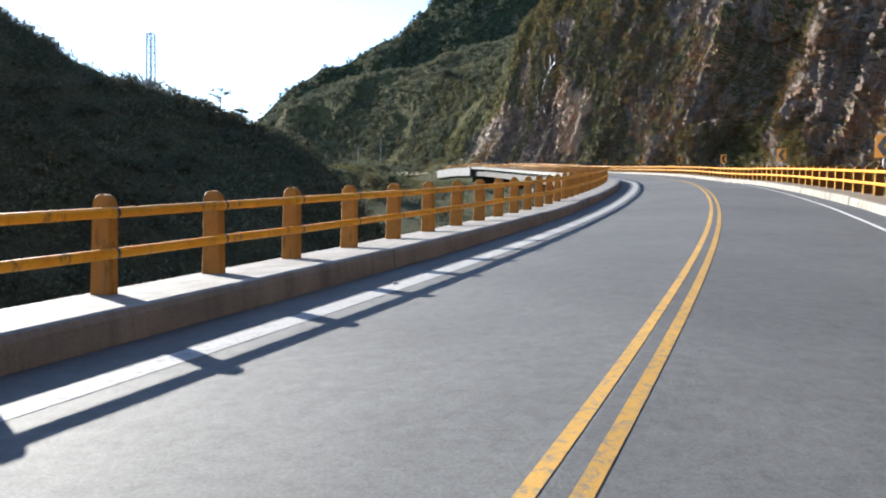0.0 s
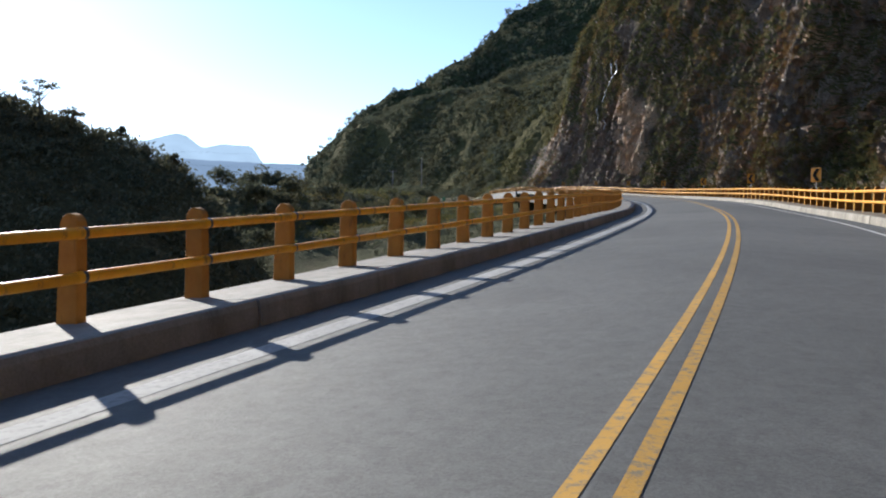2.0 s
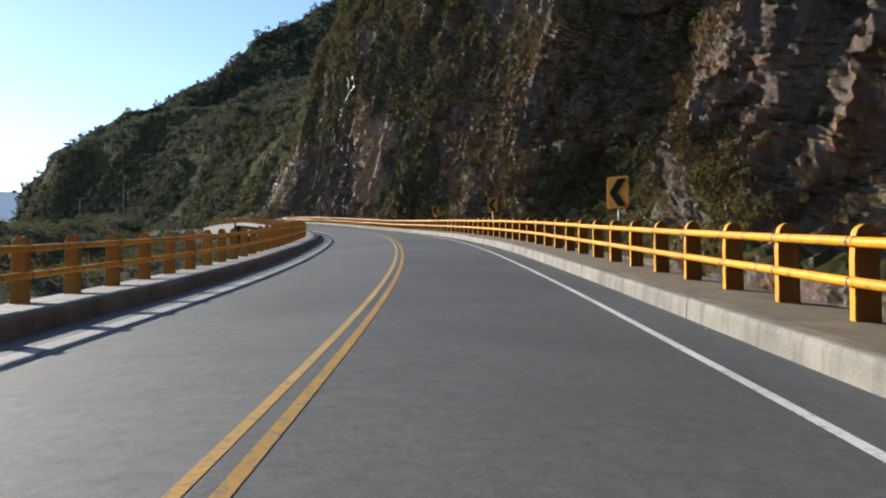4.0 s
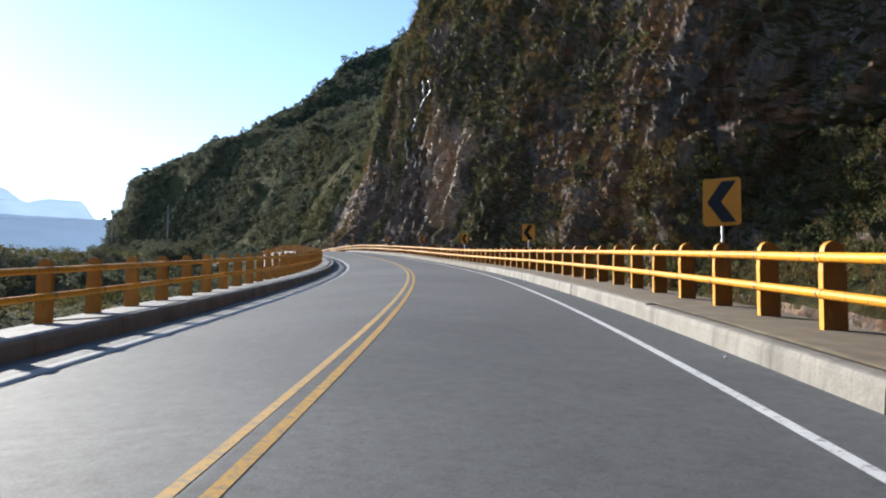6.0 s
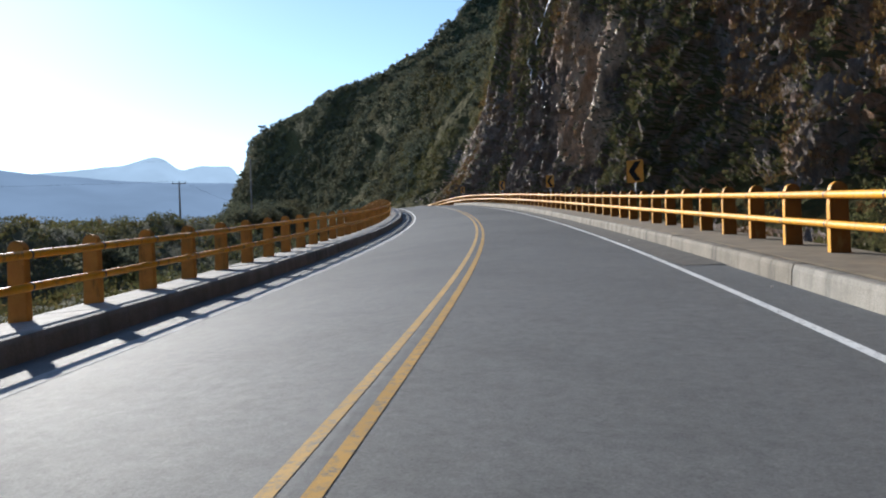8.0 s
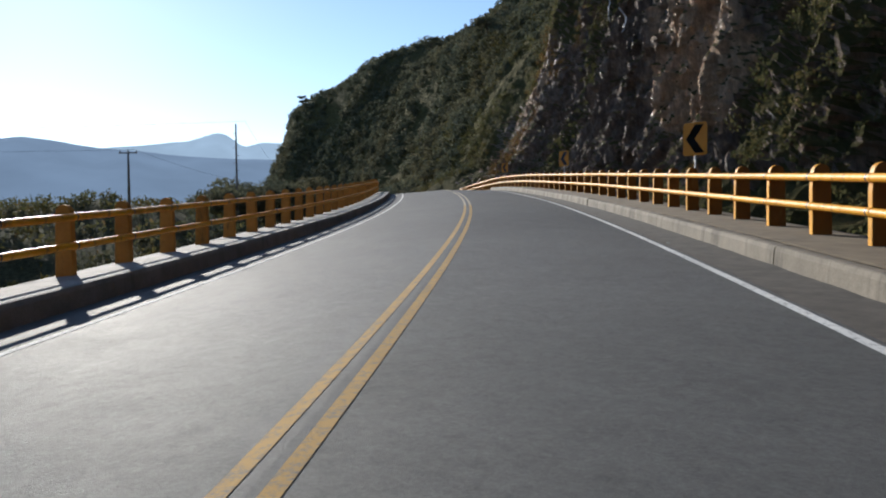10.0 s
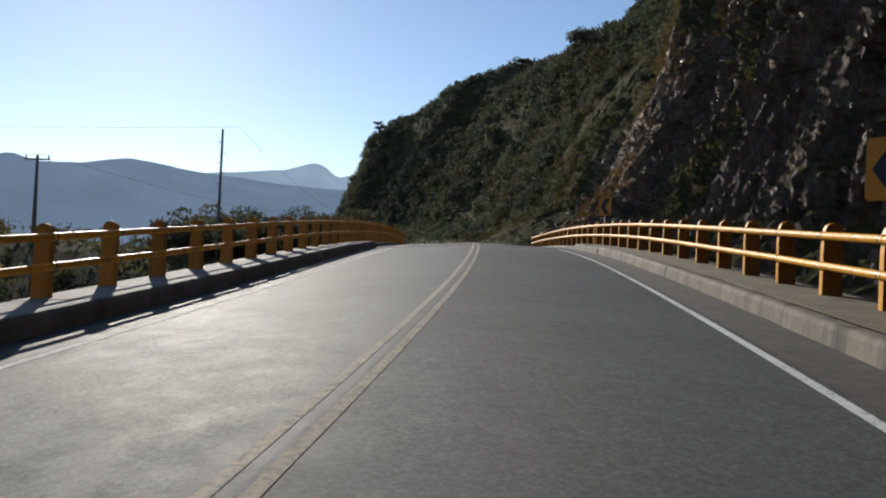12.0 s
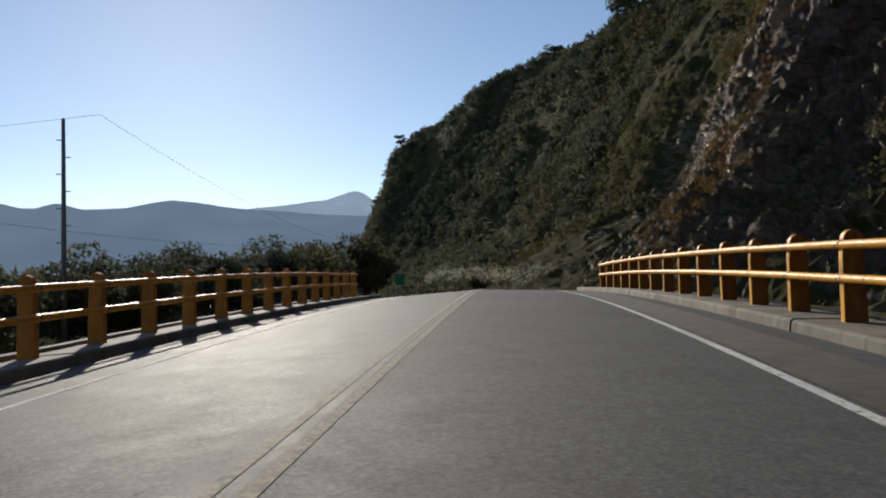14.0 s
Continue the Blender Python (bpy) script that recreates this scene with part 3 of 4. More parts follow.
def tube_mesh(length):
    """One length of rail with a joint collar at its start, along y."""
    bm = bmesh.new()
    rod(bm, (0, 0.004, 0), (0, length - 0.004, 0), 0.056, sides=12)
    rod(bm, (0, -0.05, 0), (0, -0.012, 0), 0.061, sides=12)
    rod(bm, (0, -0.012, 0), (0, 0.012, 0), 0.0605, sides=12)
    me = bm_mesh("rail", bm, ENAMEL)
    me.materials.append(RUBBER)
    for f in me.polygons:
        if abs(f.center.y) < 0.011:
            f.material_index = 1
    me.shade_smooth()
    me.set_sharp_from_angle(angle=radians(40))
    return me


POST, EDGE, TUBE, PLAIN_POST = post_mesh(SHADED_POST), sunlit_edge_mesh(), tube_mesh(1.0), post_mesh(VEILED_POST)


def railing(side, d, kerb, at, label):
    ob = thing("bridge_railing", on_road(at[0], d, kerb), label, "railing", group="railings along the bridge")
    flip = 0 if side > 0 else math.pi
    rg = np.random.default_rng(8)
    for a, b in zip(at, at[1:] + [None]):
        lean = rg.normal(0, 0.006)
        place = on_road(a, d + side * 0.012, kerb)
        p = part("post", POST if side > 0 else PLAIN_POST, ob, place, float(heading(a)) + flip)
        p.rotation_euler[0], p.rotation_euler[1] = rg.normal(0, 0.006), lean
        # the sunlit edge of the post is a brighter paint on a separate strip
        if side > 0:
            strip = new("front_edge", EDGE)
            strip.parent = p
            tagged(strip, "road-facing post edge, its sunlight painted as bright yellow")
        if b is None:
            continue
        for h in (RAIL_TOP, RAIL_LOW):
            u, v = Vector(on_road(a, d, kerb + h + rg.normal(0, 0.003))), Vector(on_road(b, d, kerb + h))
            t = part("rail", TUBE, ob, u)
            t.rotation_euler = (v - u).to_track_quat("Y", "Z").to_euler()
            t.scale = (1, (v - u).length, 1)
    return ob


# the posts stand evenly up to the joint, and start anew behind it
RIGHT_POST, LEFT_POST = 1.832, 1.810
left_at = [1.132 + n * LEFT_POST for n in range(-40, 119)] + [float(a) for a in np.arange(215.2, RAIL_END, 1.87)]
right_at = [1.8 + n * RIGHT_POST for n in range(-40, 118)] + [float(a) for a in np.arange(216.85, RAIL_END, 1.87)]
railing(-1, LEFT_RAIL, KERB_L, left_at, "yellow-painted railing with domed posts and two pipe rails, backlit")
railing(1, RIGHT_RAIL, KERB_R, right_at, "yellow-painted railing with domed posts and two pipe rails, sunlit")


# ---- curve signs ----
def chevron_sign():
    ob = thing("chevron_sign", (0, 0, 0), "yellow curve sign with a bent black arrow on a galvanised post", "road sign", "curve signs behind the railing")
    bm = bmesh.new()
    rod(bm, (0, 0.03, -0.35), (0, 0.03, 2.2), 0.028, sides=12)
    part("sign_post", bm_mesh("sign_post", bm, GALVANISED, True), ob)
    bm = bmesh.new()
    box(bm, -0.31, 0.31, -0.004, 0.004, 1.42, 2.21, 0.003)
    bmesh.ops.bevel(bm, geom=[e for e in bm.edges if abs((e.verts[0].co - e.verts[1].co).normalized().y) > 0.9 and e.calc_length() > 0.001], offset=0.03, segments=3, affect="EDGES")
    plate = part("sign_plate", bm_mesh("sign_plate", bm, SIGN_YELLOW), ob, label="yellow reflective plate with rounded corners")
    bm = bmesh.new()
    z0, z1, zm = 1.46, 2.17, 1.815
    pts = [(0.00, z1), (0.25, z1), (-0.01, zm), (0.25, z0), (0.0, z0), (-0.25, zm)]
    vs = [bm.verts.new((x, -0.0095, z)) for x, z in pts]
    bm.faces.new((vs[0], vs[1], vs[2], vs[5]))
    bm.faces.new((vs[5], vs[2], vs[3], vs[4]))
    bmesh.ops.solidify(bm, geom=bm.faces[:], thickness=0.003)
    part("chevron", bm_mesh("chevron", bm, SIGN_BLACK), ob, label="bent black arrow")
    return ob


first_sign = chevron_sign()
# one behind every thirteenth post
SIGNS = [(2.46 + n * RIGHT_POST, twist) for n, twist in zip(range(12, 120, 13), (-42, -43, -46, -37, -31, -36, -44, -47, -45))]
SIGNS[-1] = (216.3, -45)
for i, (s, twist) in enumerate(SIGNS):
    x, y, z = on_road(s, 5.78, 0.24)
    m = pose(x, y, z, 0, 0, math.degrees(float(heading(s))) + twist)
    if i == 0:
        first_sign.matrix_basis = m
    else:
        copy_thing(first_sign, m)

# ---- the mountain above the road ----
built_before = set(scene.objects)
W = np.concatenate([np.arange(-90, 10, 2.5), np.arange(10, 40, 1.0), np.arange(40, 86, 0.28), np.arange(86, 216, 0.2), np.arange(216, 240, 0.3), np.arange(240, 285, 0.7), np.arange(285, 440, 1.6), np.arange(440, 680, 5.0)])
BASE_D = np.interp(W, [-90, 40, 100, 125, 137, 150, 160, 172, 190, 205, 230], [17, 16, 14.5, 14, 13.5, 10.5, 9.0, 8.6, 8.4, 9.0, 10])
near = W <= 205
base = np.zeros((len(W), 3))
base[near] = on_land(W[near], BASE_D[near], 0)
turn_w = np.interp(W, [-90, 205, 235, 410, 436, 660], [0, math.degrees(float(land_heading(205))), 54, 54, 0, -60])
i0 = int(near.sum())
for i in range(i0, len(W)):
    dw, a = W[i] - W[i - 1], math.radians(turn_w[i])
    base[i] = base[i - 1] + np.array([-math.sin(a) * dw, math.cos(a) * dw, 0])
base[~near, 2] = base[i0 - 1, 2]
norm_a = np.where(near, land_heading(W), np.radians(turn_w))
OUT = np.stack([np.cos(norm_a), np.sin(norm_a), np.zeros(len(W))], -1)
# the face, in steps up the slope: distance out and height, near cliff and far hillside
U = np.concatenate([np.arange(0, 30, 0.2), np.arange(30, 50, 0.5), np.arange(50, 75, 1.0), np.arange(75, 130, 2.5), np.arange(130, 420, 10.0)])


def face(points):
    n = np.array(points, float)
    lengths = np.concatenate([[0], np.cumsum(np.hypot(*np.diff(n, axis=0).T))])
    return np.interp(U, lengths, n[:, 0]), np.interp(U, lengths, n[:, 1])


CLIFF = face([(-2.5, -9), (-0.5, -1), (3.2, 11), (5.4, 28), (9, 46), (26, 66), (80, 118), (330, 300)])
HILL = face([(-7, -6), (0, 0), (11, 7), (19, 24.5), (27, 42), (60, 57.5), (108, 77), (180, 104), (330, 142)])
NOSE = face([(-9, -8), (-3, 0), (3, 8), (6, 20), (10, 36), (24, 46), (60, 56), (108, 69), (330, 100)])
blend = smoothstep(206, 246, W)[:, None]
tip = smoothstep(320, 395, W)[:, None]
outward = CLIFF[0][None] * (1 - blend) + (HILL[0][None] * (1 - tip) + NOSE[0][None] * tip) * blend
upward = CLIFF[1][None] * (1 - blend) + (HILL[1][None] * (1 - tip) + NOSE[1][None] * tip) * blend
upward = upward - 5.5 * np.exp(-((W - 277) / 26) ** 2)[:, None] * (smoothstep(30, 50, U) * smoothstep(140, 70, U))[None]
upward = upward + 1.3 * smoothstep(355, 380, W)[:, None] * smoothstep(34, 50, U)[None]
steady = np.where(W[:, None] > 410, OUT[int(np.searchsorted(W, 410))], OUT)    # the upper slope runs straight back past the nose
rockface = base[:, None] + OUT[:, None] * np.minimum(outward, 22)[..., None] + steady[:, None] * np.maximum(outward - 22, 0)[..., None]
rockface[..., 2] += upward
flat_p = rockface.reshape(-1, 3)
tall = flat_p @ np.array([[1, 0, 0.14], [0, 1, 0.1], [0.16, 0.1, 0.42]])
fade = np.clip(upward / 3.0 + 0.45, 0.3, 1).ravel()
far_w = np.repeat(blend[:, 0], len(U))


def broken(p, wave, seed):
    """Split rock: each block stands out or back by its own amount."""
    q = p / wave + 0.55 * np.stack([fractal(p, wave * 1.7, 3, seed + k, 0.6) for k in (1, 2, 3)], -1)
    f = np.floor(q).astype(np.int64)
    return hashed(f[:, 0], f[:, 1], f[:, 2], seed)


def stepped(along, p, period, seed):
    """Ribs that come out along the road and then break back, as the beds dip."""
    q = (along + 0.3 * period * fractal(p, period * 0.8, 3, seed)) / period
    f = q - np.floor(q)
    return np.where(f < 0.7, 0.5 - f / 0.7, (f - 0.7) / 0.3 - 0.5)


w_all, z_all = np.repeat(W, len(U)), upward.ravel()
near_face = smoothstep(118, 140, w_all) * (1 - 0.7 * far_w)
dip = np.stack([0.87 * w_all + 0.5 * z_all, 0.3 * (0.87 * z_all - 0.5 * w_all), 0.25 * np.tile(U, len(W))], -1)
bulk = smoothstep(206, 188, w_all)
leaning = w_all + 0.45 * z_all * smoothstep(205, 180, w_all)
flutes = np.stack([leaning, 0.22 * z_all, 0.1 * np.tile(U, len(W))], -1)
shift = 2.4 + 1.4 * bulk + 3.0 * field(flat_p, 26, 3) + 0.8 * fractal(tall, 11, 4, 11, 0.55) + 2.2 * bulk * fractal(dip, 17, 2, 71, 0.5)
# a fresh outcrop whose plain face turns towards the sun; its colour adds more sunlight
u_all, lean_w = np.tile(U, len(W)), w_all + 0.2 * (z_all - 18)
outcrop = smoothstep(163, 167, lean_w) * smoothstep(180, 176, lean_w) * smoothstep(12, 16, u_all) * smoothstep(35, 27, u_all)
shift = shift + near_face * (1 - 0.85 * outcrop) * (1.3 * stepped(leaning, tall, 15, 51) + 0.6 * stepped(leaning, tall, 5.2, 52)) + 1.0 * (0.5 + fractal(flutes, 10, 4, 31, 0.55))
shift = shift * fade
# buttresses and hollows: station, width, how far out or back, height; up to the cutting they lean back with the beds
for at_w, wide, out_by, top in ((44, 7, -3.5, 40), (56, 6, 2.5, 40), (68, 6, -3.4, 60), (80, 5, 3.0, 45), (93, 6, -3.6, 70), (108, 7, 2.8, 40), (121, 5, -5.0, 50), (131, 4, 1.6, 40), (141, 5, -2.2, 45), (152, 5, 1.2, 45),
                                (172, 5, 0.5, 34), (183, 5, -1.6, 34), (193, 5, 1.4, 40), (200, 6, 1.4, 45), (212, 6, 3.0, 60), (240, 11, 1.2, 30), (268, 12, 2.0, 40), (300, 14, 2.0, 50)):
    shift = shift + out_by * np.exp(-((leaning - at_w) / wide) ** 2) * smoothstep(-1, 5, z_all) * smoothstep(top + 25, top, z_all)
shift = shift + outcrop * np.interp(lean_w, [164, 177], [-2.0, 0.9])
shift = shift * (1 - 0.5 * far_w)
# nothing reaches over the railing
least = np.maximum(6.9 - np.repeat(BASE_D, len(U)), -6.0)
shift = np.where(far_w < 0.3, least + 0.7 * np.log1p(np.exp(np.clip((shift - least) / 0.7, -30, 30))), shift)
flat_p = flat_p + np.repeat(OUT, len(U), 0) * shift[:, None]
# fractures lean up and back along the beds; slabs break off at their ends; all stand out square to the face
rough = 0.45 * broken(dip, 5.0, 5) + 0.36 * broken(dip, 2.0, 6) + 0.30 * broken(dip, 0.9, 7) + 0.2 * broken(dip, 0.5, 8)
rough = rough - 0.12 * fractal(dip, 1.3, 3, 23, 0.7, True) + 0.3 * fractal(tall, 3.0, 4, 24, 0.65)
slabs = 0.5 * stepped(leaning, tall, 3.1, 54) + 0.25 * stepped(leaning, tall, 1.3, 55)
rough = (rough + slabs * smoothstep(178, 160, w_all) + near_face * (0.42 * stepped(leaning, tall, 1.9, 53) + 0.2 * stepped(leaning, tall, 0.8, 56) + 0.2 * broken(dip, 1.4, 9)) * (1 - 0.8 * outcrop)) * (1 - 0.55 * far_w) * fade
rough = rough * (1 - 0.55 * smoothstep(84, 92, w_all) * smoothstep(114, 106, w_all) * smoothstep(16, 9, u_all))
grid_p = flat_p.reshape(len(W), len(U), 3).copy()
for _ in range(6):
    grid_p[1:-1] = (grid_p[:-2] + 2 * grid_p[1:-1] + grid_p[2:]) / 4
    grid_p[:, 1:-1] = (grid_p[:, :-2] + 2 * grid_p[:, 1:-1] + grid_p[:, 2:]) / 4
square = np.cross(np.gradient(grid_p, axis=0), np.gradient(grid_p, axis=1)).reshape(-1, 3)
square /= np.maximum(np.linalg.norm(square, axis=1), 1e-6)[:, None]
square *= np.sign((square * np.repeat(OUT, len(U), 0)).sum(1))[:, None]
square = square + 0.35 * np.repeat(OUT, len(U), 0)
square /= np.linalg.norm(square, axis=1)[:, None]
flat_p = flat_p + square * rough[:, None]
flat_p[:, 2] += (0.5 * field(flat_p, 5, 41) + 0.16 * field(flat_p, 0.7, 43)) * fade
flat_p[:, 2] += far_w * smoothstep(44, 56, u_all) * (3.2 * fractal(flat_p, 22, 3, 45, 0.6) - 0.5)
mountain_mesh = quads_mesh("mountainside", flat_p, grid_quads(len(W), len(U)), ROCK)
scar = 0.9 * np.exp(-((w_all - 221) / 4) ** 2 - ((u_all - 21) / 6) ** 2)
bare = smoothstep(0.4, 0.75, np.maximum(outcrop, scar) + 0.7 * fractal(flat_p, 3, 3, 77))
cutting = mountain_mesh.attributes.new("cut", "FLOAT", "POINT")
cutting.data.foreach_set("value", (near_face * smoothstep(60, 40, u_all) * smoothstep(150, 168, w_all)).astype(np.float32))
# where the tan rock has sunlight put into its colour
fresh = mountain_mesh.attributes.new("bare", "FLOAT", "POINT")
fresh.data.foreach_set("value", bare.astype(np.float32))


def green_mask(p, bias=0.0):
    bands = fractal(p @ np.array([[1, 0, 0.5], [0, 1, 0.35], [0.55, 0.4, 0.7]]), 17, 4, 91, 0.55)
    return bands + bias


def wood_edge(u):
    """The station where the wooded hillside begins: farther on along the foot than above."""
    return 214 + 30 * smoothstep(44, 28, u)


def scrub_bias(w, u):
    """How far plants take hold: little in the cutting, more above it and on the hillside."""
    band = 0.3 * smoothstep(130, 145, w) * smoothstep(214, 200, w) * smoothstep(24, 32, u) + 0.08 * smoothstep(126, 138, w) * smoothstep(172, 160, w)
    cutting = 0.8 * smoothstep(158, 170, w) * smoothstep(256, 240, w) * smoothstep(36, 22, u)
    bare = 0.3 * smoothstep(84, 70, w) * smoothstep(34, 22, u)
    return 0.20 - bare + 0.5 * np.exp(-((w - 101) / 5) ** 2) * smoothstep(24, 15, u) + band + 0.012 * (u - 34) - cutting + 0.55 * smoothstep(0, 24, w - wood_edge(u))


cover = mountain_mesh.attributes.new("cover", "FLOAT", "POINT")
cover.data.foreach_set("value", (1.1 * smoothstep(-8, 22, w_all - wood_edge(u_all)) + 0.3 * smoothstep(38, 75, u_all) - 0.1 + 0.55 * smoothstep(0.0, 0.4, green_mask(flat_p, scrub_bias(w_all, np.minimum(u_all, 60))))).astype(np.float32))
mountain = tagged(new("mountainside", mountain_mesh), "steep dark brown rock cliff with scrub growing on its ledges", "cliff", kind="structure")

# ---- ground, water and far ranges ----
axis = np.concatenate([-np.geomspace(4200, 150, 40), np.linspace(-145, 145, 150), np.geomspace(150, 4200, 40)])
GX, GY = np.meshgrid(axis - 30, axis + 100, indexing="ij")
P0 = np.stack([GX.ravel(), GY.ravel(), np.zeros(GX.size)], -1)
road_x = np.interp(P0[:, 1], LAND_Y[:330], LAND_X[:330])
road_z = np.interp(P0[:, 1], LAND_Y[:330], LAND_Z[:330])
left = road_x - P0[:, 0]


def ground_height(x, y, left, zr):
    valley = zr - 8 - 6 * smoothstep(6, 26, left) * smoothstep(110, 70, y)
    shelf = zr - 3.5 - 2.0 * smoothstep(30, 70, left)
    z = valley + (shelf - valley) * smoothstep(85, 125, y)
    z = z - 30 * smoothstep(110, 330, left)
    hx, hy = x + 33.0, y - 56.0
    a, p = (-hx * 0.6575 - hy * 0.7534), (hx * 0.7534 - hy * 0.6575)
    crest = np.interp(a, [-40, 0, 9, 14, 18, 24, 60], [-30, 5.9, 8.6, 9.4, 10.4, 14.2, 36])
    crest = np.minimum(crest, 40)
    hill = crest - np.where(p > 0, 0.62, 0.25) * (np.sqrt(p * p + 4) - 2)
    z = np.maximum(z, hill * smoothstep(260, 150, left) + z * smoothstep(150, 260, left))
    z = np.maximum(z, 12.0 - 0.0065 * ((x + 97) ** 2 + (y - 160) ** 2 * 0.5))
    return z


gz = ground_height(P0[:, 0], P0[:, 1], left, road_z)
gz = gz + 0.9 * fractal(P0, 14, 4, 5, 0.55) * smoothstep(6, 14, np.abs(left)) * smoothstep(3000, 300, np.abs(left))
gz = np.where(left < 0, road_z - 9, gz)
far_off = smoothstep(500, 900, np.hypot(P0[:, 0] + 30, P0[:, 1] - 100))
P0[:, 2] = gz * (1 - far_off) + -18 * far_off
ground = tagged(new("ground", quads_mesh("ground", P0, grid_quads(len(axis), len(axis)), EARTH, True)), "dark scrub-covered valley ground beside the viaduct", "ground", kind="structure")

bm = bmesh.new()
bmesh.ops.create_grid(bm, x_segments=2, y_segments=2, size=2600, matrix=Matrix.Translation((-2750, 700, -7)))
tagged(new("water", bm_mesh("water", bm, WATER)), "pale distant lake in the valley", "lake", kind="structure")


def far_range(name, radius, depth, spec, mat, label, seed):
    """A ring of hills: spec is (degrees to the left of +y, degrees of height)."""
    az = np.arange(spec[0][0], spec[-1][0] + 0.01, 0.22)
    el = np.interp(az, [s[0] for s in spec], [s[1] for s in spec])
    ring = np.stack([az * 8, az * 0, az * 0 + seed], -1)
    el = el + 0.04 * fractal(ring, 50, 2, seed) + 0.005 * fractal(ring, 5, 2, seed + 5)
    el = el + 0.45
    el = np.convolve(np.pad(el, 1, "edge"), np.ones(3) / 3, "valid")
    el = el + 0.03 * fractal(ring, 14, 4, seed + 21, 0.6)
    rows = []
    for f, lift in ((0.0, 1.0), (0.25, 0.82), (0.55, 0.55), (0.8, 0.28), (1.0, -0.08)):
        r = radius - depth * f + (60 * fractal(ring + f * 40, 30, 2, seed + 9) if f else 0)
        h = radius * np.tan(np.radians(el)) * lift * (1 + (0.06 * fractal(ring + f * 60, 20, 3, seed + 3) if 0 < f < 1 else 0)) + 5
        rows.append(np.stack([-np.sin(np.radians(az)) * r - 30, np.cos(np.radians(az)) * r + 90, h], -1))
    v = np.stack(rows, 0)
    return tagged(new(name, quads_mesh(name, v.reshape(-1, 3), grid_quads(5, len(az)), mat, True)), label, "mountains", kind="structure")


far_range("backdrop_far", 3800, 700, [(5, 4), (39, 4.2), (41.6, 4.3), (42.4, 5.6), (44.5, 5.65), (45.9, 5.3), (47.0, 6.2), (47.7, 6.3), (49.6, 5.7), (56, 5.0), (75, 5), (180, 5)], RIDGE_B, "far mountain ridge, its haze painted as a pale blue glow", 3)
far_range("backdrop", 2500, 800, [(20, 4.2), (44, 4.5), (48, 4.6), (51, 4.8), (55, 5.1), (59.5, 5.7), (62.5, 5.1), (65, 5.0), (66.5, 5.4), (68, 4.9), (72, 5.8), (80, 6), (110, 6), (200, 6.5), (260, 6)], RIDGE_A, "mountain ridge across the lake, its haze painted as a blue glow", 8)


# ---- plants on the mountain ----
def sample_face(rg, count, w0, w1, u0, u1):
    """Random places on the rock face, with the outward way there."""
    i = np.searchsorted(W, rg.uniform(w0, w1, count))
    j = np.searchsorted(U, u0 + (u1 - u0) * rg.uniform(0, 1, count) ** (1.7 if u1 > 150 else 1.1))
    k = i * len(U) + j
    return flat_p[k] + rg.normal(0, 0.3, (count, 3)), -OUT[i], i, j


rg = np.random.default_rng(21)
p, n, i, j = sample_face(rg, 22500, 15, 290, 6, 78)
keep = green_mask(p, scrub_bias(W[i], U[j])) > 0.2
p, n = p[keep] + n[keep] * 0.25, n[keep]
close = ((W[i][keep] < 132) & (U[j][keep] < 32)) | ((W[i][keep] > 135) & (W[i][keep] < 235) & (U[j][keep] < 42))
lumps = np.concatenate([puff(rg, p[~close], rg.uniform(0.25, 0.85, int((~close).sum())), 38, 0.75), puff(rg, p[close], rg.uniform(0.15, 0.6, int(close.sum())), 46, 0.75)])
sizes = np.concatenate([np.full(38 * int((~close).sum()), 0.10), np.full(46 * int(close.sum()), 0.062)])
tagged(new("cliff_scrub", leaves("cliff_scrub", lumps, sizes, LEAF, 31)), "olive green scrub and creepers on the cliff ledges", "shrubs", kind="stuff")
p, n, i, j = sample_face(rg, 24000, 15, 230, 6, 60)
keep = (np.abs(green_mask(p, 0.05)) < 0.24) & ((W[i] < 163 + 6 * rg.normal(size=len(p))) | (W[i] > 218) | (U[j] > 26))
p = p[keep] + n[keep] * 0.2
tufts = puff(rg, p, rg.uniform(0.25, 0.75, len(p)), 20, 0.6)
tagged(new("dry_grass", leaves("dry_grass", tufts, 0.16, DRY, 32, 0.13, 1.0)), "dry rust-brown grass tufts on the rock", "grass", kind="stuff")
p, n, i, j = sample_face(rg, 17500, 222, 470, 6, 180)
keep = green_mask(p, 0.42 + 0.6 * smoothstep(50, 60, U[j]) - 1.2 * smoothstep(26, 4, W[i] - wood_edge(U[j]))) > 0.0
p = p[keep] + n[keep] * 0.4 + np.array([0, 0, 0.25])
lumps = puff(rg, p, rg.uniform(0.5, 1.6, len(p)), 32, 0.8)
tagged(new("hillside_wood", leaves("hillside_wood", lumps, 0.29, LEAF_FAR, 33)), "dense dark green bushes over the far hillside", "shrubs", kind="stuff")
p, n, i, j = sample_face(rg, 6500, -60, 290, 66, 330)
p = p + np.array([0, 0, 0.4])
lumps = puff(rg, p, rg.uniform(0.5, 1.4, len(p)), 22, 0.8)
tagged(new("slope_bushes", leaves("slope_bushes", lumps, 0.26, LEAF, 34)), "scrub on the upper slope over the cliff", "shrubs", kind="stuff")
# undergrowth at the foot of the cliff, seen between the rails
s_ = rg.uniform(5, 235, 1500)
foot = on_land(s_, np.interp(s_, W, BASE_D) - rg.uniform(0.2, 2.6, 1500), rg.uniform(-1.6, 1.4, 1500))
foot = foot[green_mask(foot, -0.08) - 0.7 * smoothstep(118, 135, s_) * smoothstep(225, 212, s_) > 0]
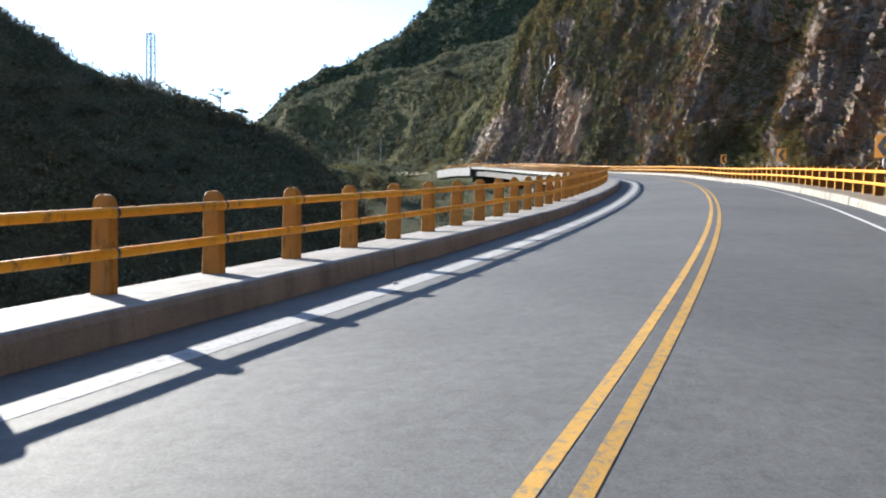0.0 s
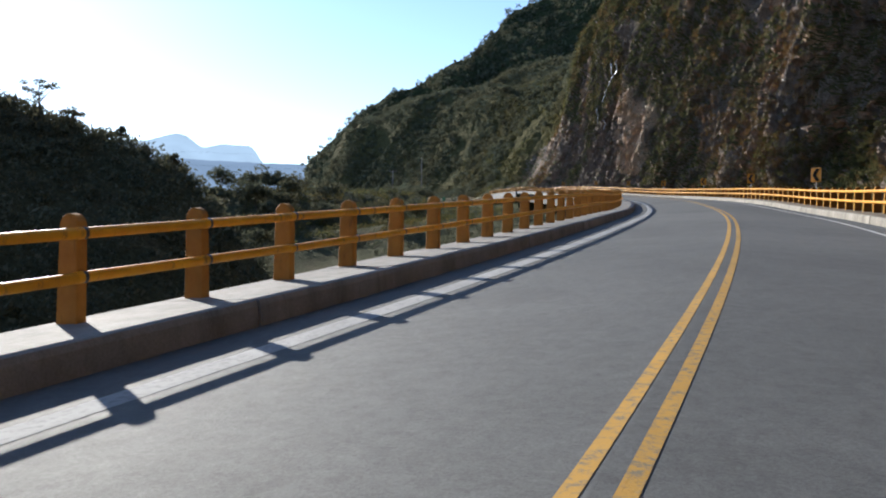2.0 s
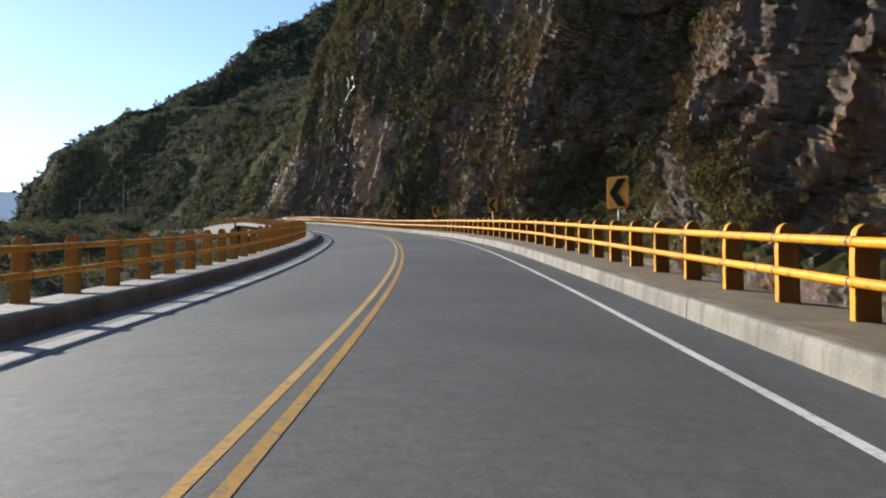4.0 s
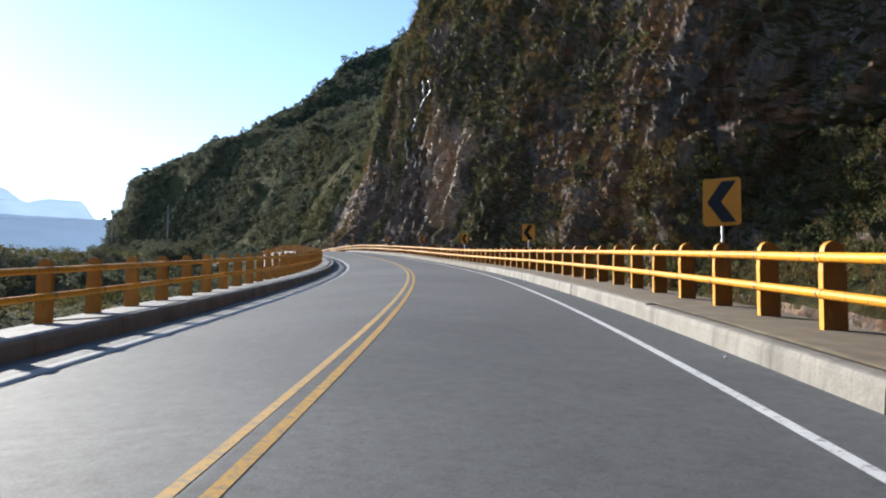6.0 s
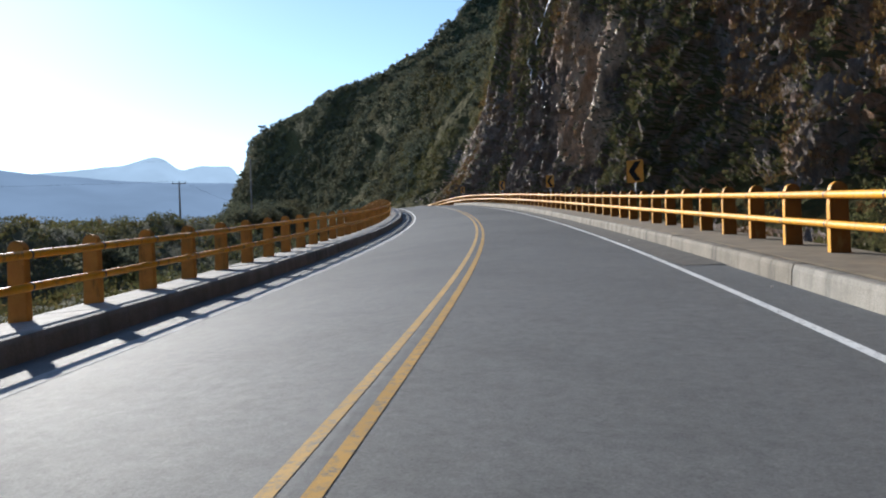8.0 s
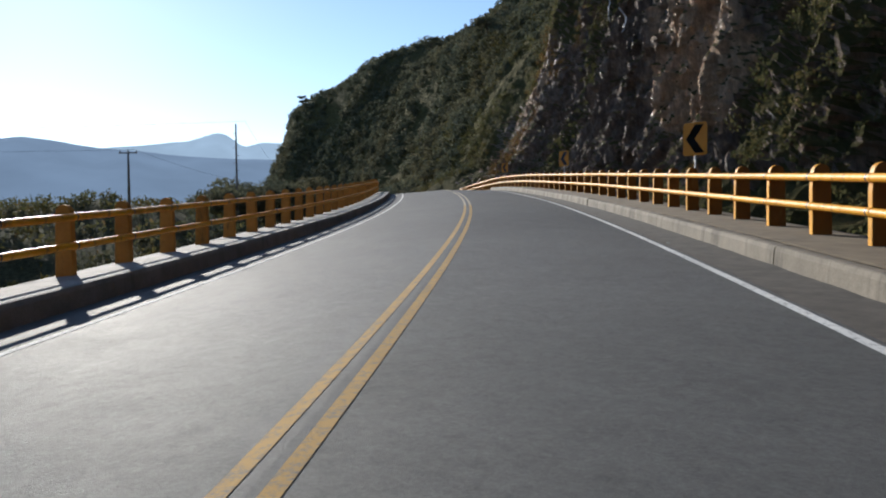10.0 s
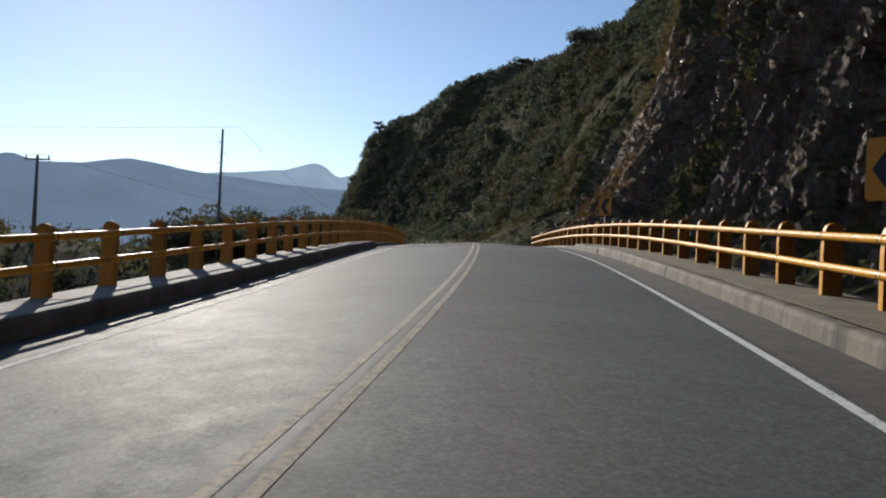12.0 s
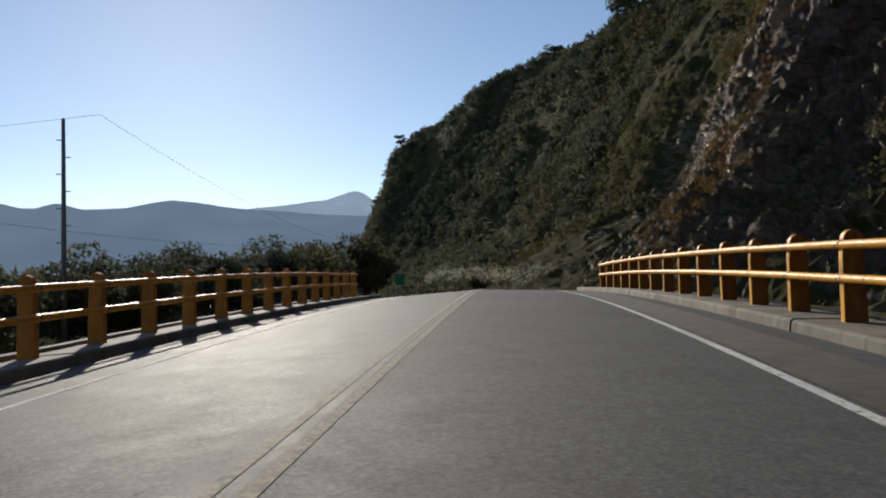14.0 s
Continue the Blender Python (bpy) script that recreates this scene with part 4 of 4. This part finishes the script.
tagged(new("foot_scrub", leaves("foot_scrub", puff(rg, foot, rg.uniform(0.25, 0.7, len(foot)), 44, 0.9), 0.085, LEAF, 35)), "leafy undergrowth at the foot of the cliff", "shrubs", kind="stuff")
# close growth on the ledges low on the face, green and rust
p, n, i, j = sample_face(rg, 3000, 78, 118, 3, 17)
keep = green_mask(p, 0.28) > 0.0
p = p[keep] + n[keep] * 0.25
tagged(new("ledge_scrub", leaves("ledge_scrub", puff(rg, p, rg.uniform(0.2, 0.65, len(p)), 44, 0.9), 0.07, LEAF, 38)), "dense green plants low on the rock face", "shrubs", kind="stuff")
p, n, i, j = sample_face(rg, 900, 78, 118, 5, 18)
p = p + n * 0.4
tagged(new("rust_grass", leaves("rust_grass", puff(rg, p, rg.uniform(0.2, 0.5, 900), 24, 0.8), 0.11, DRY, 39, 0.1, 1.0)), "rust-brown dry grass low on the rock face", "grass", kind="stuff")
bank = np.array([-124.0, 245.0, 13.8]) + rg.uniform(0, 1, 420)[:, None] * np.array([40.0, -26.0, -0.9]) + rg.uniform(1.2, 7.5, 420)[:, None] * np.array([0.5, 0.75, 0.42]) + np.array([0, 0, 0.2])
tagged(new("bank_scrub", leaves("bank_scrub", puff(rg, bank, rg.uniform(0.4, 1.0, 420), 46, 0.8), 0.13, LEAF_FAR, 45)), "green bushes on the bank where the road bends away", "shrubs", kind="stuff")
# pale plants; the sun on their leaves is put into near-white colours
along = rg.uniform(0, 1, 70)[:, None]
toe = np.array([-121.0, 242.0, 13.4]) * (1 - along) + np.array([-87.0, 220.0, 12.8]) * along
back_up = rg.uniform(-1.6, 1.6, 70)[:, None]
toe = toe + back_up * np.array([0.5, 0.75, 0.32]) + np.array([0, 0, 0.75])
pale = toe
tagged(new("pale_shrubs", leaves("pale_shrubs", puff(rg, pale, rg.uniform(0.4, 0.9, len(pale)), 120, 0.9), 0.075, SUNLIT_PALE_LEAF, 36, 0.25)), "pale shrubs beside the road, sun on their leaves painted near-white", "shrubs", kind="stuff")

# ---- a higher mountain behind the spur ----
turns = np.array([(-345, 462, 48), (-290, 488, 106), (-238, 500, 123), (-226, 548, 167), (-192, 566, 192), (-90, 600, 244), (80, 640, 300)], float)
legs_ = np.concatenate([[0], np.cumsum(np.linalg.norm(np.diff(turns, axis=0), axis=1))])
ca = np.arange(0, legs_[-1], 4.0)
crest = np.stack([np.interp(ca, legs_, turns[:, k]) for k in range(3)], -1)
crest[:, 2] += 5 * fractal(crest, 40, 3, 61)
down = np.concatenate([-np.arange(60, 0, -15), np.arange(0, 230, 5.0)])
back = crest[:, None] + np.array([0.5, -0.85, 0]) * down[None, :, None]
back[..., 2] -= np.where(down < 0, -0.8 * down, 0.82 * down)[None]
bp = back.reshape(-1, 3)
bp = bp + np.stack([4 * fractal(bp, 30, 4, 63), -6 * fractal(bp, 30, 4, 64), 4 * fractal(bp, 22, 4, 65)], -1) * smoothstep(0, 20, np.abs(np.tile(down, len(ca))))[:, None]
back_mesh = quads_mesh("mountain_behind", bp, grid_quads(len(ca), len(down)), FOREST)
tagged(new("mountain_behind", back_mesh), "higher green mountain slope behind the rocky spur", "mountain", kind="structure")
band = np.flatnonzero((down > -16) & (down < 120))
pick = bp[rg.integers(0, len(ca), 7500) * len(down) + rg.choice(band, 7500)] + rg.normal(0, 1.6, (7500, 3))
tagged(new("mountain_wood", leaves("mountain_wood", puff(rg, pick, rg.uniform(1.0, 2.6, 7500), 22, 0.8), 0.75, LEAF_FAR, 37)), "green bushes over the higher mountain slope", "shrubs", kind="stuff")

# water running down the rock
def seep(w_at, u0, u1, wide, drift, seed):
    rg2 = np.random.default_rng(seed)
    us = np.arange(u0, u1, 0.35)
    cols = []
    w0 = w_at
    for k, u in enumerate(us):
        w0 += rg2.normal(0, 0.1) + drift
        i, j = int(np.searchsorted(W, w0)), int(np.searchsorted(U, u))
        p = flat_p[i * len(U) + j - 2:i * len(U) + j + 3].mean(0) - OUT[i] * 1.4
        half = wide * rg2.uniform(0.35, 1.0) * math.sin(math.pi * (k + 0.6) / (len(us) + 0.2))
        t = np.array([-OUT[i][1], OUT[i][0], 0])
        cols.append([p - t * half + OUT[i] * 0.05, p - OUT[i] * 0.06, p + t * half + OUT[i] * 0.05])
    v = np.array(cols)
    me = quads_mesh("water_streak", v.reshape(-1, 3), grid_quads(len(us), 3), WET, True)
    return tagged(new("water_streak", me), "thin white streak of water down the dark rock", "waterfall", "water streaks on the cliff")


for w_at, u0, u1, wide, drift, seed in ((191, 33, 38.5, 0.42, -0.22, 2), (190.2, 35.5, 38, 0.3, -0.05, 3), (191.5, 29.5, 32.5, 0.2, 0.05, 4), (192.5, 23.5, 26, 0.14, 0.0, 5), (196, 26, 29.5, 0.14, -0.08, 6), (186, 22, 24, 0.12, 0.0, 7)):
    seep(w_at, u0, u1, wide, drift, seed)

# ---- the valley side ----
def ground_at(x, y):
    x, y = np.asarray(x, float), np.asarray(y, float)
    rx, rz = np.interp(y, LAND_Y[:330], LAND_X[:330]), np.interp(y, LAND_Y[:330], LAND_Z[:330])
    z = ground_height(x, y, rx - x, rz)
    flat = np.stack(np.broadcast_arrays(x, y, x * 0), -1).reshape(-1, 3)
    away = np.abs(rx - x)
    return z + 0.9 * fractal(flat, 14, 4, 5, 0.55).reshape(x.shape) * smoothstep(6, 14, away) * smoothstep(3000, 300, away)


n = 10500
y_ = rg.uniform(-30, 300, n)
x_ = np.interp(y_, LAND_Y[:330], LAND_X[:330]) - 7.5 - rg.uniform(0, 1, n) ** 1.4 * 120
q = np.stack([x_, y_, ground_at(x_, y_) + 0.3], -1)
keep = (fractal(q, 16, 3, 55) > -0.35)
q = q[keep]
tagged(new("valley_scrub", leaves("valley_scrub", puff(rg, q, rg.uniform(0.35, 1.2, len(q)), 30, 0.7), 0.15, LEAF_FAR, 41)), "dark green scrub over the valley slopes", "shrubs", kind="stuff")
a_ = rg.uniform(-6, 70, 6000)
p_ = rg.uniform(-6, 34, 6000)
x_, y_ = -33 - 0.6575 * a_ + 0.7534 * p_, 56 - 0.7534 * a_ - 0.6575 * p_
q = np.stack([x_, y_, ground_at(x_, y_) + 0.2], -1)
q = q[(fractal(q, 9, 3, 57) > -0.3) & (np.interp(y_, LAND_Y[:330], LAND_X[:330]) - x_ > 8)]
tagged(new("hill_scrub", leaves("hill_scrub", puff(rg, q, rg.uniform(0.3, 1.0, len(q)), 32, 0.7), 0.11, LEAF_FAR, 43)), "dark shaded scrub over the hill with the mast", "shrubs", kind="stuff")
# low bushes over the knoll beyond the bridge
ang, rad = rg.uniform(0, 2 * math.pi, 2600), 52 * np.sqrt(rg.uniform(0, 1, 2600))
x_, y_ = -97 + rad * np.cos(ang), 160 + 1.3 * rad * np.sin(ang)
q = np.stack([x_, y_, ground_at(x_, y_) + 0.25], -1)
q = q[np.interp(y_, LAND_Y[:330], LAND_X[:330]) - x_ > 9]
tagged(new("knoll_scrub", leaves("knoll_scrub", puff(rg, q, rg.uniform(0.5, 1.3, len(q)), 34, 0.7), 0.17, LEAF, 44)), "dark bushes over the knoll beside the bridge", "shrubs", kind="stuff")
# stems and bushes along the crest with the mast
along = rg.uniform(-3, 30, 260)
cx, cy = -33 - 0.6575 * along + rg.normal(0, 1.0, 260), 56 - 0.7534 * along + rg.normal(0, 1.0, 260)
crest_p = np.stack([cx, cy, ground_at(cx, cy) + 0.15], -1)
tagged(new("crest_grass", leaves("crest_grass", puff(rg, crest_p, rg.uniform(0.2, 0.6, 260), 30, 1.1), 0.17, LEAF_FAR, 42, 0.16, 0.9)), "thin grass and stems along the ridge against the sky", "grass", kind="stuff")


def tree(place, height, spread, seed, mat=LEAF_FAR, leaf=0.2, count=1500, flat=0.75, label="dark green leafy tree in the valley", group="", lean=0.1):
    rg2 = np.random.default_rng(seed)
    ob = thing("tree", place, label, "tree", group)
    bm = bmesh.new()
    top = Vector((rg2.normal(0, lean) * height * 0.3, rg2.normal(0, lean) * height * 0.3, height * 0.55))
    r = 0.022 * height + 0.02
    mid = top * 0.5 + Vector((rg2.normal(0, 0.05) * height, rg2.normal(0, 0.05) * height, 0))
    rod(bm, (0, 0, -0.5), mid, r, r * 0.75, 8)
    rod(bm, mid, top, r * 0.75, r * 0.5, 8)
    tips = [top + Vector((0, 0, height * 0.25))]
    rod(bm, top, tips[0], r * 0.5, r * 0.15, 6)
    for k in range(6):
        a = k * 1.05 + rg2.uniform(0, 0.8)
        start = mid.lerp(top, rg2.uniform(0.1, 1.0))
        end = start + Vector((math.cos(a) * spread * rg2.uniform(0.5, 0.95), math.sin(a) * spread * rg2.uniform(0.5, 0.95), height * rg2.uniform(0.12, 0.36)))
        rod(bm, start, end, r * 0.42, r * 0.1, 6)
        tips.append(end)
    part("trunk", bm_mesh("trunk", bm, BARK, True), ob, place, label="bare tapering trunk with limbs")
    c = np.array([list(t) for t in tips])
    c = np.concatenate([c, c * np.array([0.6, 0.6, 1]) + rg2.normal(0, spread * 0.18, c.shape)])
    pts = puff(rg2, c, rg2.uniform(0.3, 0.55, len(c)) * spread, count // len(c), flat)
    part("crown", leaves("crown", pts, leaf, mat, seed), ob, place)
    return ob


def on_ground(x, y):
    return (x, y, float(ground_at(x, y)) - 0.1)


rt = np.random.default_rng(12)
for k in range(36):
    f = k / 35
    x, y = -91 - 30 * f + rt.normal(0, 2.2), 181 + 50 * f + rt.normal(0, 2.5)
    tree(on_ground(x, y), 13.5 + 5.6 * f - on_ground(x, y)[2] + rt.normal(0, 0.6), rt.uniform(2.4, 3.7), 100 + k, count=2200, leaf=0.17, label="dark bushy tree in a row behind the railing", group="trees behind the railing")
for k in range(16):
    x, y = -76 - rt.uniform(0, 26), 100 + k * 3.0 + rt.normal(0, 2)
    tree(on_ground(x, y), rt.uniform(2.6, 4.0), rt.uniform(2.0, 3.2), 200 + k, count=1100, leaf=0.24, label="dark rounded tree in the wooded valley", group="trees in the valley")
for k, (x, y, h) in enumerate(((-58, 118, 4), (-62, 96, 6), (-70, 90, 7), (-75, 126, 4), (-66, 140, 3.5), (-100, 128, 5))):
    tree(on_ground(x, y), h, 2.6, 260 + k, count=1200, leaf=0.22, label="dark rounded tree in the wooded valley", group="trees in the valley")
for k, (along, h, w_) in enumerate(((7.7, 2.7, 0.9), (6.0, 1.5, 0.7), (3.4, 1.3, 0.3), (9.0, 0.9, 0.5), (0.4, 1.4, 0.3))):
    x, y = -33 - 0.6575 * along, 56 - 0.7534 * along
    tree(on_ground(x, y), h, w_, 300 + k, count=260, leaf=0.09, flat=0.35, label="small open-branched shrub on the ridge", group="shrubs on the ridge")


def tree_on_face(w_at, u_at, h, spread, seed):
    i, j = int(np.searchsorted(W, w_at)), int(np.searchsorted(U, u_at))
    p = flat_p[i * len(U) + j]
    tree(tuple(float(v) for v in p), h, spread, seed, count=1300, leaf=0.2, flat=0.45, label="flat-topped tree on the mountain skyline", group="trees on the skyline")


for k, (w_, u_, h, sp) in enumerate(((388, 48, 5.0, 1.6), (330, 69, 5.0, 2.4), (280, 60, 3.9, 3.0), (285, 60.5, 3.3, 2.6))):
    tree_on_face(w_, u_, h, sp, 400 + k)


# ---- mast, poles, wires ----
def lattice_mast(x, y, top):
    base_z = on_ground(x, y)[2]
    ob = thing("lattice_mast", (x, y, base_z), "slender steel lattice mast on the ridge", "mast")
    hgt, half = top - base_z, 0.24
    legs = [Vector((sx * half, sy * half, 0)) for sx, sy in ((-1, -1), (1, -1), (1, 1), (-1, 1))]
    up = Vector((0, 0, hgt))
    for l in legs:
        bm = bmesh.new()
        rod(bm, l, l * 0.85 + up, 0.05, 0.042, 6)
        part("leg", bm_mesh("leg", bm, STEEL), ob, ob.location)
    bm = bmesh.new()
    steps = 9
    for k in range(steps):
        for a in range(4):
            l0, l1 = legs[a], legs[(a + 1) % 4]
            u0, u1 = up * (k / steps), up * ((k + 1) / steps)
            rod(bm, l0 + u0, l1 + u1, 0.024, sides=5)
            rod(bm, l0 + u1, l1 + u1, 0.024, sides=5)
    part("bracing", bm_mesh("bracing", bm, STEEL), ob, ob.location)
    bm = bmesh.new()
    rod(bm, up + Vector((-0.45, 0, 0.05)), up + Vector((0.3, 0, 0.05)), 0.03, sides=6)
    rod(bm, up, up + Vector((0, 0, 0.28)), 0.05, 0.02, 6)
    part("head", bm_mesh("head", bm, STEEL), ob, ob.location)


lattice_mast(-40.5, 44.8, 14.1)


def utility_pole(x, y, top, arm, pegs, label):
    z = on_ground(x, y)[2]
    ob = thing("utility_pole", (x, y, z), label, "utility pole", "power poles in the valley")
    hgt = top - z
    bm = bmesh.new()
    rod(bm, (0, 0, -0.3), (0, 0, hgt), 0.15, 0.085, 10)
    part("shaft", bm_mesh("shaft", bm, POLE_GREY, True), ob, ob.location)
    if arm:
        bm = bmesh.new()
        box(bm, -0.85, 0.85, -0.05, 0.05, hgt - 0.3, hgt - 0.2)
        part("crossarm", bm_mesh("crossarm", bm, STEEL), ob, ob.location, radians(35))
        for k in (-0.75, 0.0, 0.75):
            bm = bmesh.new()
            rod(bm, (k, 0, hgt - 0.2), (k, 0, hgt + 0.02), 0.06, 0.03, 8)
            part("insulator", bm_mesh("insulator", bm, STEEL), ob, ob.location, radians(35))
    if pegs:
        for k in range(9):
            bm = bmesh.new()
            side = 1 if k % 2 else -1
            rod(bm, (0, 0, hgt * (0.35 + 0.07 * k)), (side * 0.3, side * 0.1, hgt * (0.35 + 0.07 * k)), 0.025, sides=6)
            part("step_peg", bm_mesh("step_peg", bm, STEEL), ob, ob.location, radians(40))
    return (x, y, top)


pole_a = utility_pole(-88.4, 168.4, 17.0, True, False, "grey concrete power pole with a crossarm")
pole_b = utility_pole(-89.6, 183.5, 21.3, False, True, "tall bare grey pole with climbing pegs")
pole_c = utility_pole(-131.0, 236.0, 18.6, True, False, "small grey power pole beyond the trees")


def wire(a, b, sag):
    cu = bpy.data.curves.new("power_line", "CURVE")
    cu.dimensions, cu.bevel_depth, cu.bevel_resolution = "3D", 0.009, 1
    sp = cu.splines.new("POLY")
    sp.points.add(20)
    for k in range(21):
        f = k / 20
        p = Vector(a).lerp(Vector(b), f) - Vector((0, 0, sag * 4 * f * (1 - f)))
        sp.points[k].co = (*p, 1)
    cu.materials.append(TAR)
    return tagged(new("power_line", cu), "thin dark overhead wire between poles", "cable", "overhead wires")


wire(pole_b, (-190, 130, 24), 1.2)
wire(pole_b, pole_c, 1.0)
wire((pole_a[0], pole_a[1], 16.9), (pole_c[0], pole_c[1], 18.4), 1.2)
wire((pole_a[0], pole_a[1], 16.9), (-150, 100, 17), 1.0)

# a small green road sign past the end of the bridge
sx, sy = -102.0, 218.6
sz = on_ground(sx, sy)[2]
ob = thing("road_sign", (sx, sy, sz), "small green road sign on a white post", "road sign")
bm = bmesh.new()
rod(bm, (0, 0.05, 0), (0, 0.05, 14.0 - sz), 0.05, sides=8)
part("sign_post", bm_mesh("sign_post", bm, GALVANISED, True), ob, ob.location, radians(44))
bm = bmesh.new()
box(bm, -0.45, 0.45, -0.01, 0.01, 13.1 - sz, 14.1 - sz, 0.005)
part("sign_plate", bm_mesh("sign_plate", bm, GREEN_SIGN), ob, ob.location, radians(44))

settle([o for o in scene.objects if o not in built_before and o.parent is None and o.name.split(".")[0] not in ("backdrop", "backdrop_far", "water")])

# ---- small things on the road ----
def tar_ring(s_at, d_at, ra, rb):
    rg2 = np.random.default_rng(3)
    rows = []
    for k in range(37):
        a = k / 36 * 2 * math.pi
        w_ = 0.02 + 0.012 * math.sin(3 * a)
        rows.append([on_road(s_at + (ra + o) * math.sin(a), d_at + (rb + o) * math.cos(a), 0.007) for o in (-w_, w_)])
    v = np.array(rows)
    return part("tar_seam", quads_mesh("tar_seam", v.reshape(-1, 3), grid_quads(37, 2), TAR), road, label="dark ring of crack sealing tar")


tar_ring(202.65, -0.05, 0.34, 0.27)
for k in range(26):
    s_at, d_at = float(rt.uniform(2, 190)), float(rt.choice([rt.uniform(3.6, 4.3), rt.uniform(-4.3, -3.6)], p=[0.6, 0.4]))
    bm = bmesh.new()
    bmesh.ops.create_icosphere(bm, subdivisions=1, radius=0.018 + 0.03 * rt.random())
    for v in bm.verts:
        v.co *= 1 + rt.normal(0, 0.18)
        v.co.z *= 0.6
    x, y, z = on_road(s_at, d_at, 0.012)
    ob = new("pebble", bm_mesh("pebble", bm, STONE))
    ob.location = (x, y, z)
    tagged(ob, "small grey stone lying on the asphalt", "stone", "stones on the road")
